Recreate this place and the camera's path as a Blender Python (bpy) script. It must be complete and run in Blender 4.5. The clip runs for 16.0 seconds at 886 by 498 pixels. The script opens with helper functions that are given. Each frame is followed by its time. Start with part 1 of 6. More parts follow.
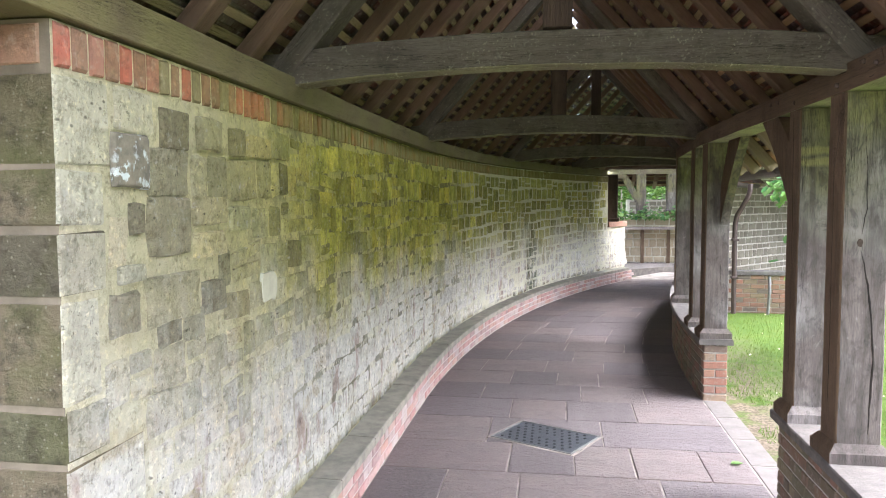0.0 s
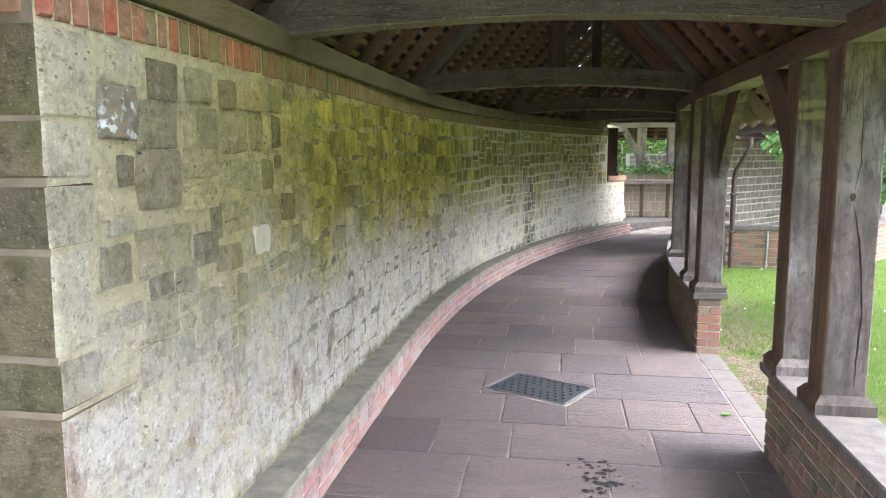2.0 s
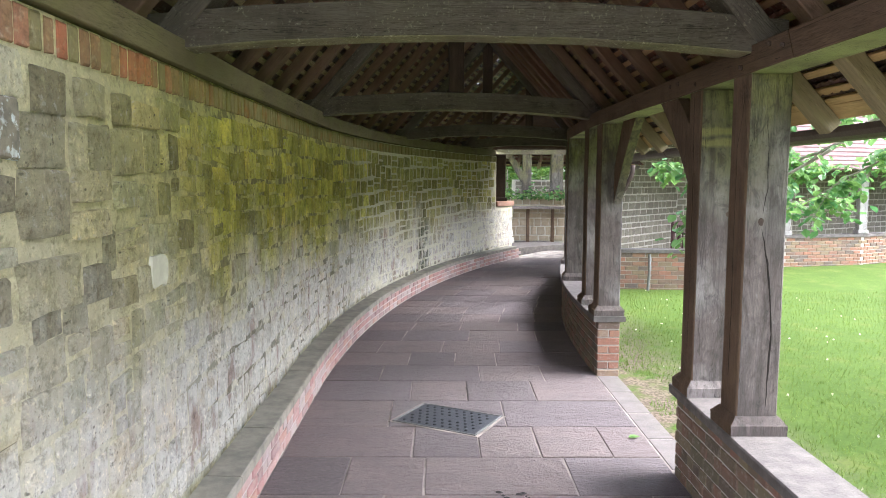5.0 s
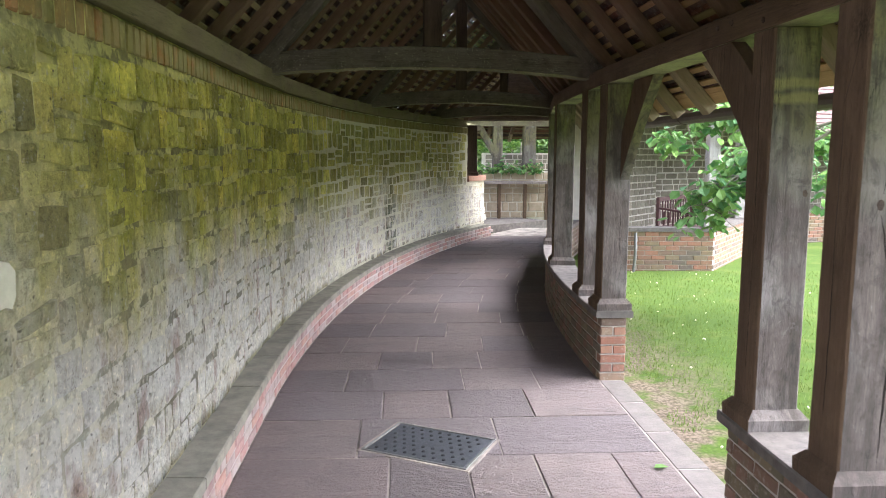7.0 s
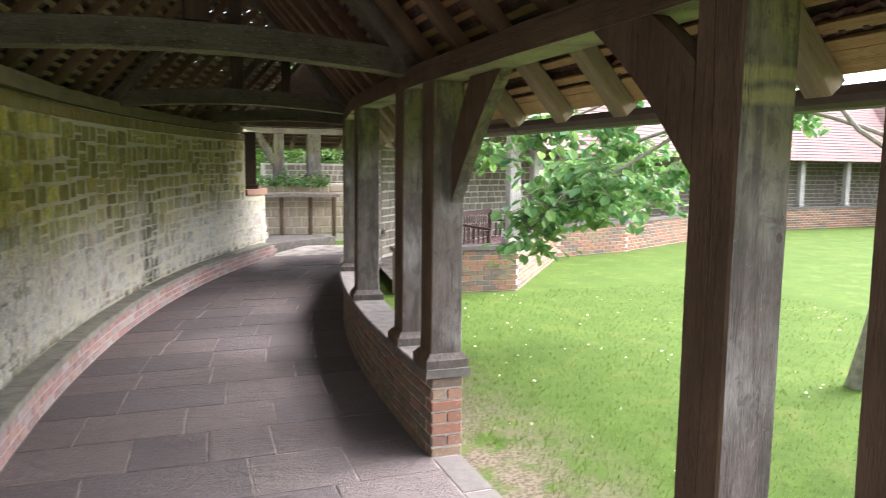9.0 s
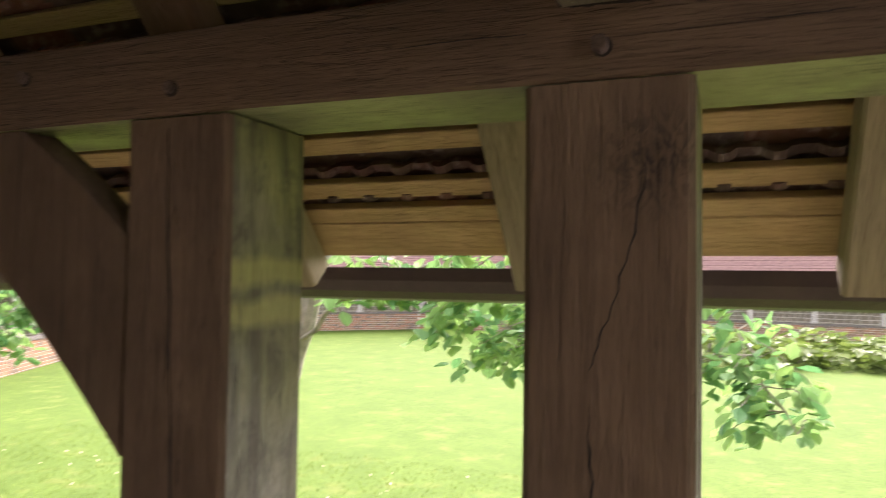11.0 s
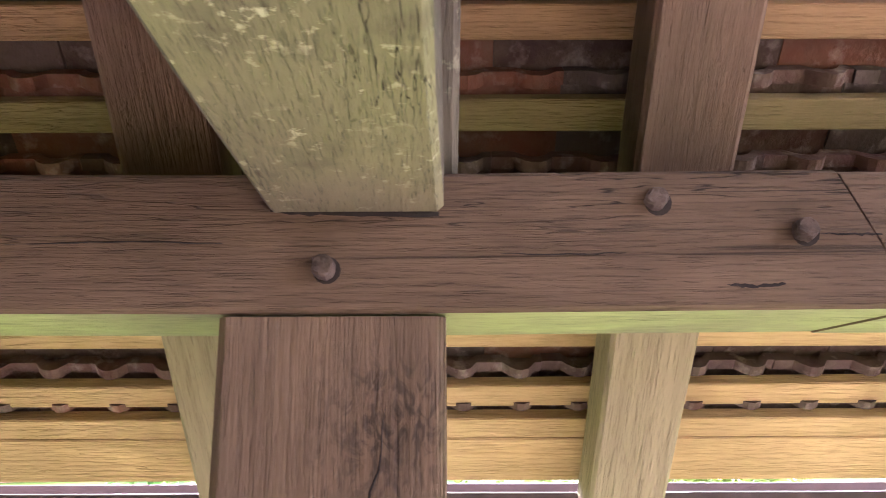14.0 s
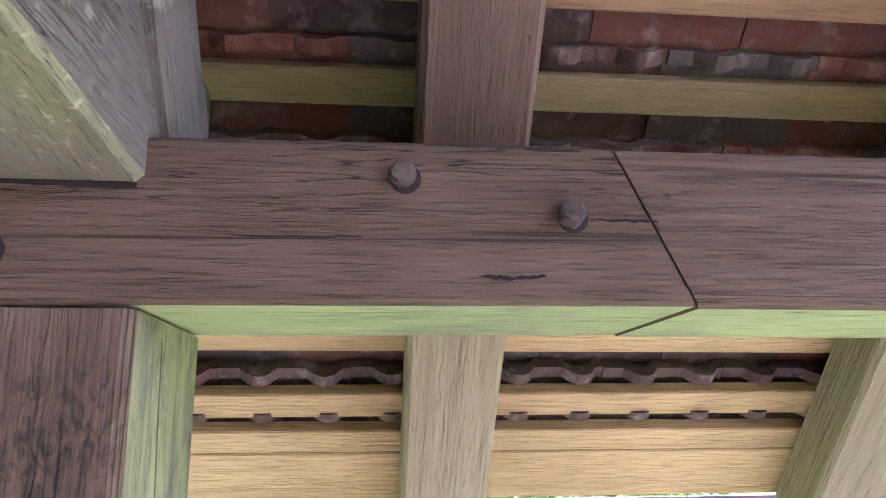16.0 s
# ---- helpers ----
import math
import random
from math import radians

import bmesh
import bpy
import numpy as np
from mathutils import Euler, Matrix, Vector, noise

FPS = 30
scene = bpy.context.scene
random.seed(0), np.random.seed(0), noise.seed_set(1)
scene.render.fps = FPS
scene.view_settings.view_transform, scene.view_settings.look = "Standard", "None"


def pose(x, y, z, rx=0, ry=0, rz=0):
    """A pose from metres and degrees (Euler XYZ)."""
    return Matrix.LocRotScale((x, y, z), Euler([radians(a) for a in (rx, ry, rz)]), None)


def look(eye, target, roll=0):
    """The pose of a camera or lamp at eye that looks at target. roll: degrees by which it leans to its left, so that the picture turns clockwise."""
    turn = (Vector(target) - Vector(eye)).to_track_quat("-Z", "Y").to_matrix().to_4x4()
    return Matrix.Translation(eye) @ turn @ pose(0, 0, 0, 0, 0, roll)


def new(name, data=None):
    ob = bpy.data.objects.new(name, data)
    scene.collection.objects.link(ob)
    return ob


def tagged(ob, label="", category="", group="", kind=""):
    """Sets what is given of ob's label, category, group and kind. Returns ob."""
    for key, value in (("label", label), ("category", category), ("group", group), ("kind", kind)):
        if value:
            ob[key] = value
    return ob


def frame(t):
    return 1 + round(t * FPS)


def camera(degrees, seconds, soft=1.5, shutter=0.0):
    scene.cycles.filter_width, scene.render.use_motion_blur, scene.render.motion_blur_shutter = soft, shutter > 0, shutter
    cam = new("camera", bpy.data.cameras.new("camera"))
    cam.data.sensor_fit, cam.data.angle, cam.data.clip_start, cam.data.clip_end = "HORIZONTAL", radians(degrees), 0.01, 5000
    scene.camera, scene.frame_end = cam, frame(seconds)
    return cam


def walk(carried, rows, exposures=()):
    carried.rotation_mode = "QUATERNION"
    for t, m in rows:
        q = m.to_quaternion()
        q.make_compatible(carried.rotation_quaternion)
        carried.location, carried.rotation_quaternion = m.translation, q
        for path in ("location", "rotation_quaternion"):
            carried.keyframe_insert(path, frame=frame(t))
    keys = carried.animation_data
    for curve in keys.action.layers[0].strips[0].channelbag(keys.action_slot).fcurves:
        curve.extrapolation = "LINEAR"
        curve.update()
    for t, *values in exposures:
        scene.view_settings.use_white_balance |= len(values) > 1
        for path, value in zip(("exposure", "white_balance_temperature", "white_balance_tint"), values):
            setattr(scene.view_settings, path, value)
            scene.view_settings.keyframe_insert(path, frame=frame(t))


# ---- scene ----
cam = camera(62.4, 16.0, soft=0.7, shutter=0.3)
METRES, EYE, TILT, LEAN, TURN = 4.5, 1.767, 0.0, 0.0, 8.8
ROWS = [
    (0.0, 0.0, 0.0, 0.0, -0.02, -3.84, 0.24),
    (0.5, 0.0025, 0.0033, -0.0022, 1.33, -5.65, 0.26),
    (1.0, 0.0026, 0.0028, -0.0025, 1.63, -7.03, 0.26),
    (1.5, 0.0049, 0.0003, -0.0013, 1.45, -7.57, 0.22),
    (2.0, 0.0076, -0.0016, -0.0003, 0.01, -7.45, 0.1),
    (2.5, 0.0063, -0.0034, -0.0, -3.6, -6.52, -0.06),
    (3.0, 0.0083, -0.0031, -0.0001, -6.72, -5.53, -0.14),
    (5.5, -0.0246, 0.0747, -0.0038, -9.6, -5.46, -0.19),
    (6.0, -0.0134, 0.1391, -0.0112, -10.5, -6.2, -0.13),
    (6.5, -0.0056, 0.1998, -0.0084, -11.25, -7.05, -0.12),
    (7.0, -0.0097, 0.2741, -0.0079, -12.02, -7.44, -0.16),
    (7.5, -0.0146, 0.3441, -0.0038, -13.95, -7.4, -0.2),
    (8.0, 0.0013, 0.4248, -0.0081, -17.35, -7.39, -0.3),
    (10.5, 0.1749, 0.7356, 0.0368, -62.43, -0.54, -1.12),
    (11.0, 0.2166, 0.7606, 0.0556, -77.38, 2.17, -0.73),
    (11.5, 0.2455, 0.759, 0.0765, -87.02, 3.94, -0.2),
    (12.0, 0.2618, 0.7567, 0.086, -93.3, 6.31, 0.1),
    (12.5, 0.2623, 0.7594, 0.0914, -96.56, 8.83, 0.23),
    (13.0, 0.262, 0.7674, 0.0901, -97.93, 10.91, 0.23),
    (13.5, 0.2654, 0.77, 0.0878, -98.41, 11.89, 0.23),
    (14.0, 0.2675, 0.761, 0.0894, -98.73, 12.28, 0.24),
    (14.5, 0.2723, 0.7484, 0.0897, -99.84, 12.45, 0.31),
    (15.0, 0.2762, 0.7382, 0.09, -101.6, 12.6, 0.33),
    (15.5, 0.2816, 0.7295, 0.0905, -103.28, 12.73, 0.32),
    (16.0, 0.2834, 0.7209, 0.0898, -104.2, 12.96, 0.31),
]

EXPOSURES = [(0.0, 3.32, 5900, 15), (1.5, 3.12, 5900, 15), (3.0, 3.08, 5900, 15), (8.0, 3.0, 6000, 15), (10.5, 2.92, 6700, 18), (11.0, 3.08, 6900, 22), (11.5, 3.2, 7050, 28), (12.0, 3.5, 7100, 36), (12.5, 3.75, 7100, 44), (13.5, 5.0, 6400, 36), (14.5, 5.1, 5600, 37), (16.0, 4.98, 5000, 34)]
walk(cam, [(t, pose(0, 0, EYE, TILT, LEAN, TURN) @ pose(METRES * x, METRES * y, METRES * z, 90 + pitch, roll, yaw)) for t, x, y, z, yaw, pitch, roll in ROWS], EXPOSURES)

# ---- world and light: a bright overcast day ----
world = bpy.data.worlds.new("overcast_sky")
scene.world = world
world.use_nodes = True
wn, wl = world.node_tree.nodes, world.node_tree.links
sky = wn.new("ShaderNodeTexSky")
sky.sky_type, sky.sun_disc = "NISHITA", False
sky.sun_elevation, sky.sun_rotation = radians(42), radians(90)
sky.air_density, sky.dust_density, sky.ozone_density = 1.0, 3.0, 1.0
pale = wn.new("ShaderNodeHueSaturation")
pale.inputs["Saturation"].default_value = 0.25
wl.new(sky.outputs["Color"], pale.inputs["Color"])
wl.new(pale.outputs["Color"], wn["Background"].inputs["Color"])
wn["Background"].inputs["Strength"].default_value = 0.15
sun_data = bpy.data.lights.new("sun", "SUN")
sun_data.energy, sun_data.angle, sun_data.color = 1.0, radians(40), (1.0, 0.97, 0.93)
sun_lamp = new("sun", sun_data)
sun_lamp.matrix_world = look((20, 0, 18), (0, 0, 0))


# ---- materials ----
class Nodes:
    """A small shorthand for building node materials."""

    def __init__(self, name, rough=0.85, metal=0.0, spec=0.3):
        self.mat = bpy.data.materials.new(name)
        self.mat.use_nodes = True
        self.t = self.mat.node_tree
        self.b = self.t.nodes["Principled BSDF"]
        self.b.inputs["Roughness"].default_value = rough
        self.b.inputs["Metallic"].default_value = metal
        self.b.inputs["Specular IOR Level"].default_value = spec
        self.co = self.t.nodes.new("ShaderNodeNewGeometry").outputs["Position"]
        self.ob = self.t.nodes.new("ShaderNodeTexCoord").outputs["Object"]

    def put(self, socket, value):
        if isinstance(value, bpy.types.NodeSocket):
            self.t.links.new(value, socket)
        elif isinstance(value, (tuple, list)) and len(value) == 3 and socket.type == "RGBA":
            socket.default_value = (*value, 1)
        else:
            socket.default_value = value

    def scale(self, v, s):
        n = self.t.nodes.new("ShaderNodeMapping")
        self.put(n.inputs["Vector"], v)
        n.inputs["Scale"].default_value = s
        return n.outputs["Vector"]

    def noise(self, s, detail=4.0, v=None, rough=0.6, distort=0.0):
        n = self.t.nodes.new("ShaderNodeTexNoise")
        self.put(n.inputs["Vector"], v if v is not None else self.co)
        n.inputs["Scale"].default_value, n.inputs["Detail"].default_value = s, detail
        n.inputs["Roughness"].default_value, n.inputs["Distortion"].default_value = rough, distort
        return n.outputs["Fac"]

    def voronoi(self, s, v=None, feature="F1"):
        n = self.t.nodes.new("ShaderNodeTexVoronoi")
        n.feature = feature
        self.put(n.inputs["Vector"], v if v is not None else self.co)
        n.inputs["Scale"].default_value = s
        return n.outputs["Distance"]

    def ramp(self, f, lo, hi):
        n = self.t.nodes.new("ShaderNodeMapRange")
        self.put(n.inputs["Value"], f)
        n.inputs["From Min"].default_value, n.inputs["From Max"].default_value = lo, hi
        return n.outputs["Result"]

    def math(self, op, a, b=0.0):
        n = self.t.nodes.new("ShaderNodeMath")
        n.operation = op
        self.put(n.inputs[0], a)
        self.put(n.inputs[1], b)
        return n.outputs[0]

    def mix(self, f, a, b, blend="MIX"):
        n = self.t.nodes.new("ShaderNodeMix")
        n.data_type, n.blend_type = "RGBA", blend
        self.put(n.inputs[0], f)
        self.put(n.inputs[6], a)
        self.put(n.inputs[7], b)
        return n.outputs[2]

    def axis(self, v=None):
        n = self.t.nodes.new("ShaderNodeSeparateXYZ")
        self.put(n.inputs[0], v if v is not None else self.co)
        return n.outputs

    def rand(self, island=False):
        if island:
            return self.t.nodes.new("ShaderNodeNewGeometry").outputs["Random Per Island"]
        return self.t.nodes.new("ShaderNodeObjectInfo").outputs["Random"]

    def palette(self, f, colours):
        n = self.t.nodes.new("ShaderNodeValToRGB")
        n.color_ramp.interpolation = "CONSTANT" if len(colours) > 3 else "LINEAR"
        e = n.color_ramp.elements
        while len(e) < len(colours):
            e.new(0.5)
        for i, c in enumerate(colours):
            e[i].position = i / len(colours) if len(colours) > 3 else i / (len(colours) - 1)
            e[i].color = (*c, 1)
        self.put(n.inputs[0], f)
        return n.outputs[0]

    def done(self, colour, height=None, bump=0.4, dist=0.01, rough=None):
        self.put(self.b.inputs["Base Color"], colour)
        if rough is not None:
            self.put(self.b.inputs["Roughness"], rough)
        if height is not None:
            n = self.t.nodes.new("ShaderNodeBump")
            n.inputs["Strength"].default_value, n.inputs["Distance"].default_value = bump, dist
            self.put(n.inputs["Height"], height)
            self.t.links.new(n.outputs["Normal"], self.b.inputs["Normal"])
        return self.mat


def damp(n, colour, dry=0.3):
    """Lime bloom low on the wall and green algae high on it, both patchy."""
    x, y, z = n.axis()
    colour = n.mix(n.math("MULTIPLY", n.ramp(z, 0.9, 1.6), n.ramp(y, 2.1, 3.4)), colour, n.mix(1.0, colour, (1.05, 1.03, 0.84), "MULTIPLY"))
    patch = n.noise(0.9, 5, rough=0.6)
    fine = n.noise(14, 5)
    runs = n.noise(1.0, 4, n.scale(n.co, (7.0, 7.0, 0.9)), 0.6)
    sway = n.math("ADD", n.math("MULTIPLY", n.math("SUBTRACT", patch, 0.5), 1.7), n.math("MULTIPLY", n.math("SUBTRACT", runs, 0.5), 0.7))
    line = n.math("ADD", z, sway)
    bloom = n.math("MULTIPLY", n.ramp(line, 1.35, 0.75), n.ramp(fine, 0.2, 0.5))
    low = n.ramp(line, 1.25, 0.9)
    red = n.math("MULTIPLY", n.math("MULTIPLY", n.ramp(n.noise(2.9, 4, n.scale(n.co, (1.6, 1.6, 0.9))), 0.57, 0.66), low), 0.6)
    ochre = n.math("MULTIPLY", n.math("MULTIPLY", n.ramp(n.noise(3.7, 5, n.scale(n.co, (1.0, 1.0, 1.7))), 0.57, 0.66), low), 0.5)
    veil = n.math("MULTIPLY", bloom, n.ramp(n.noise(4.5, 5), 0.2, 0.52))
    colour = n.mix(n.math("MULTIPLY", veil, 0.92), colour, (0.74, 0.715, 0.65))
    colour = n.mix(red, colour, (0.3, 0.17, 0.13))
    colour = n.mix(ochre, colour, (0.42, 0.33, 0.17))
    moss = n.math("MULTIPLY", n.ramp(n.math("ADD", z, n.math("MULTIPLY", n.noise(5, 4), 0.16)), 0.42, 0.35), 0.85)
    colour = n.mix(moss, colour, n.mix(n.ramp(n.noise(4, 3), 0.45, 0.6), (0.05, 0.052, 0.03), (0.2, 0.16, 0.05)))
    along = n.math("ADD", y, n.math("MULTIPLY", n.math("SUBTRACT", patch, 0.5), 2.0))
    wet = n.math("MULTIPLY", n.ramp(line, 0.95, 1.5), n.ramp(along, 1.6, 4.2))
    wet = n.math("MULTIPLY", wet, n.math("SUBTRACT", 1.0, n.math("MULTIPLY", n.ramp(along, 8.5, 11.0), dry)))
    tint = n.mix(n.ramp(n.noise(5, 4), 0.35, 0.65), (0.6, 0.66, 0.18), (1.12, 1.15, 0.34))
    green = n.mix(1.0, colour, tint, "MULTIPLY")
    green = n.mix(n.math("MULTIPLY", n.ramp(runs, 0.55, 0.74), 0.5), green, (0.07, 0.075, 0.02))
    green = n.mix(n.math("MULTIPLY", n.ramp(n.noise(22, 3), 0.6, 0.72), 0.5), green, (0.42, 0.43, 0.14))
    colour = n.mix(n.math("MULTIPLY", wet, n.ramp(fine, 0.1, 0.4)), colour, green)
    bank = n.t.nodes.new("ShaderNodeVectorMath")
    bank.operation = "DISTANCE"
    n.put(bank.inputs[0], n.scale(n.co, (1.0, 1.0, 0.75)))
    bank.inputs[1].default_value = (-0.4, 12.2, 0.49)
    tuft = n.math("MULTIPLY", n.ramp(n.math("ADD", bank.outputs["Value"], n.math("MULTIPLY", patch, 0.5)), 0.72, 0.5), n.ramp(n.noise(6, 5), 0.36, 0.55))
    colour = n.mix(n.math("MULTIPLY", tuft, 0.85), colour, (0.045, 0.06, 0.018))
    grime = n.noise(17, 9, rough=0.8, distort=0.3)
    colour = n.mix(n.math("MULTIPLY", n.ramp(grime, 0.51, 0.61), 0.48), colour, n.mix(1.0, colour, (0.32, 0.3, 0.22), "MULTIPLY"))
    colour = n.mix(n.math("MULTIPLY", n.ramp(n.noise(36, 7, rough=0.75), 0.54, 0.64), 0.5), colour, n.mix(1.0, colour, (1.7, 1.65, 1.5), "MULTIPLY"))
    hole = n.math("MULTIPLY", n.ramp(n.voronoi(17, n.scale(n.co, (1.0, 1.0, 1.5))), 0.16, 0.08), n.ramp(n.noise(2.6, 4), 0.46, 0.56))
    colour = n.mix(n.math("MULTIPLY", hole, 0.7), colour, (0.06, 0.055, 0.035))
    return colour, patch, fine


def stone_material(island, colours=None):
    n = Nodes("sandstone", 0.92)
    r = n.rand(island)
    base = n.palette(r, colours or [(0.58, 0.525, 0.39), (0.5, 0.455, 0.345), (0.63, 0.58, 0.43), (0.54, 0.51, 0.41), (0.6, 0.515, 0.365), (0.36, 0.33, 0.26), (0.65, 0.6, 0.47), (0.45, 0.415, 0.33), (0.56, 0.5, 0.375)])
    mottle = n.noise(26, 7, rough=0.7)
    tone = n.math("FRACT", n.math("MULTIPLY", r, 7.31))
    base = n.mix(n.ramp(tone, 0.4, 0.0), base, n.mix(1.0, base, (0.66, 0.64, 0.6), "MULTIPLY"))
    base = n.mix(n.ramp(tone, 0.7, 1.0), base, n.mix(1.0, base, (1.22, 1.2, 1.16), "MULTIPLY"))
    base = n.mix(n.math("MULTIPLY", n.ramp(n.noise(7, 6), 0.48, 0.72), 0.45), base, (0.24, 0.215, 0.165))
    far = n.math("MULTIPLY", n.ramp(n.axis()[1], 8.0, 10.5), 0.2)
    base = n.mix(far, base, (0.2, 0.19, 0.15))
    colour, patch, fine = damp(n, base)
    colour = n.mix(n.math("MULTIPLY", n.ramp(mottle, 0.54, 0.66), 0.5), colour, n.mix(1.0, colour, (0.38, 0.36, 0.32), "MULTIPLY"))
    colour = n.mix(n.math("MULTIPLY", n.ramp(mottle, 0.42, 0.34), 0.45), colour, (0.6, 0.58, 0.5))
    grit = n.noise(60, 4)
    pits = n.ramp(n.voronoi(38), 0.0, 0.2)
    flaw = n.math("MULTIPLY", n.ramp(n.noise(48, 5, rough=0.65), 0.6, 0.68), n.ramp(n.noise(3.1, 4), 0.4, 0.56))
    colour = n.mix(n.math("MULTIPLY", flaw, 0.75), colour, (0.085, 0.078, 0.05))
    return n.done(colour, n.math("ADD", n.math("ADD", n.math("MULTIPLY", mottle, 3.0), n.math("ADD", grit, n.math("MULTIPLY", n.noise(9, 6, rough=0.65), 2.5))), pits), 1.0, 0.016)


def mortar_material():
    """Lime mortar: dirty along the middle of the wall, with crevice shade put into its colour, pale where it was
    repointed at the far end.
    """
    n = Nodes("lime_mortar", 0.95)
    base = n.mix(n.ramp(n.noise(6, 5), 0.3, 0.7), (0.72, 0.65, 0.48), (0.56, 0.5, 0.365))
    colour, patch, fine = damp(n, base, 0.85)
    rough = n.noise(30, 7, rough=0.7)
    y = n.axis()[1]
    colour = n.mix(0.3, colour, (0.6, 0.57, 0.34))
    colour = n.mix(n.math("MULTIPLY", n.ramp(rough, 0.56, 0.66), 0.55), colour, n.mix(1.0, colour, (0.35, 0.33, 0.28), "MULTIPLY"))
    crevice_shade = n.math("MULTIPLY", n.ramp(n.noise(5.5, 6, rough=0.7), 0.49, 0.55), n.math("MULTIPLY", n.ramp(y, 2.6, 4.2), n.ramp(y, 10.0, 8.2)))
    colour = n.mix(n.math("MULTIPLY", crevice_shade, 0.7), colour, (0.085, 0.078, 0.042))
    fresh = n.math("MULTIPLY", n.ramp(n.math("ADD", y, patch), 8.6, 10.2), n.ramp(n.noise(4, 5), 0.3, 0.5))
    colour = n.mix(n.math("MULTIPLY", fresh, 0.65), colour, (0.72, 0.7, 0.55))
    return n.done(colour, n.math("ADD", n.math("MULTIPLY", rough, 3.0), fine), 1.0, 0.014)


def brick_material(name, colours, island=False, dirt=0.5, wall=False, bloom=0.0):
    n = Nodes(name, 0.9)
    base = n.palette(n.rand(island), colours)
    base = n.mix(n.math("MULTIPLY", n.ramp(n.noise(16, 6), 0.4, 0.75), dirt), base, (0.17, 0.14, 0.1))
    base = n.mix(n.math("MULTIPLY", n.ramp(n.noise(30, 5), 0.55, 0.75), 0.4), base, (0.5, 0.44, 0.38))
    if bloom:
        base = n.mix(n.math("MULTIPLY", n.ramp(n.noise(9, 6), 0.35, 0.65), bloom), base, (0.5, 0.45, 0.43))
    if wall:
        base = damp(n, base)[0]
        base = n.mix(n.math("MULTIPLY", n.ramp(n.axis()[1], 2.3, 4.8), n.ramp(n.noise(7, 5), 0.2, 0.55)), base, (0.24, 0.21, 0.085))
    return n.done(base, n.noise(70, 5), 0.6, 0.008)


def timber_material(name, dark, light, algae=0.0, axis=2, green=(0.34, 0.4, 0.17), post=False, bleach=None, swirl=None, bands=(), lichen=0.0, figure=1.0):
    n = Nodes(name, 0.85)
    s = [55.0, 55.0, 55.0]
    s[axis] = 1.6
    grain = n.noise(1.0, 6, n.scale(n.ob, s), 0.65, 0.25)
    fibre = n.noise(1.0, 5, n.scale(n.ob, [v * 3.5 for v in s]), 0.7)
    wide = n.noise(1.0, 4, n.scale(n.ob, [v * 0.16 for v in s]), 0.6, 0.4)
    split = n.noise(1.0, 2, n.scale(n.ob, [v * 0.5 for v in s]), 0.5, 0.5)
    cracks = n.ramp(n.math("ABSOLUTE", n.math("SUBTRACT", split, 0.44)), 0.0, 0.009)
    cracks = n.math("MAXIMUM", cracks, n.ramp(n.noise(1.0, 2, n.scale(n.ob, [v * 0.3 for v in s])), 0.6, 0.5))
    base = n.mix(n.ramp(grain, 0.1, 0.9), dark, light)
    blot = n.noise(5.0, 6, n.scale(n.ob, [1.0 if i != axis else 0.45 for i in range(3)]), 0.68, 0.5)
    base = n.mix(n.math("MULTIPLY", n.ramp(blot, 0.5, 0.7), 0.55), base, tuple(c * 0.6 for c in dark))
    base = n.mix(n.math("MULTIPLY", n.ramp(blot, 0.46, 0.3), 0.5), base, tuple(c * 1.15 for c in light))
    base = n.mix(n.math("MULTIPLY", n.ramp(fibre, 0.45, 0.68), 0.1 + 0.28 * figure), base, tuple(c * 0.5 for c in dark))
    base = n.mix(n.math("MULTIPLY", n.ramp(wide, 0.45, 0.7), 0.12 + 0.28 * figure), base, tuple(c * 0.65 for c in dark))
    base = n.mix(n.math("MULTIPLY", n.math("SUBTRACT", 1.0, cracks), 0.1 + 0.65 * figure), base, tuple(c * 0.15 for c in dark))
    base = n.mix(n.math("MULTIPLY", n.ramp(n.noise(3.5, 5), 0.48, 0.72), 0.5), base, tuple(c * 0.55 for c in dark))
    base = n.mix(n.math("MULTIPLY", n.rand(), 0.22), base, tuple(c * 0.6 for c in dark))
    if post:
        film = n.math("MULTIPLY", n.ramp(n.axis()[2], 1.5, 2.05), n.ramp(n.noise(3.4, 4), 0.25, 0.55))
        base = n.mix(n.math("MULTIPLY", film, 0.75), base, (0.27, 0.27, 0.1))
        base = n.mix(n.math("MULTIPLY", n.ramp(n.noise(2.2, 4, rough=0.5), 0.5, 0.68), 0.6), base, (0.33, 0.31, 0.29))
        stain = n.noise(1.0, 6, n.scale(n.co, (11.0, 11.0, 1.7)), 0.65, 0.8)
        base = n.mix(n.math("MULTIPLY", n.ramp(stain, 0.46, 0.6), 0.65), base, (0.062, 0.054, 0.046))
        speck = n.noise(16, 8, n.scale(n.co, (1.0, 1.0, 0.6)), 0.75, 0.5)
        base = n.mix(n.math("MULTIPLY", n.ramp(speck, 0.5, 0.62), 0.6), base, (0.06, 0.052, 0.045))
        base = n.mix(n.math("MULTIPLY", n.ramp(speck, 0.4, 0.3), 0.5), base, (0.38, 0.35, 0.33))
    # Paler tails: weather bleaching, with the light at the eaves put into colour.
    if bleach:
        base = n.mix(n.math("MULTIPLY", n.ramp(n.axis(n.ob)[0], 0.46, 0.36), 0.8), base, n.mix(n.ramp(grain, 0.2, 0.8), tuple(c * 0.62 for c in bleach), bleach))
    if algae:
        film = n.math("MULTIPLY", n.ramp(n.noise(2.6, 5), 0.28, 0.6), algae)
        base = n.mix(film, base, green)
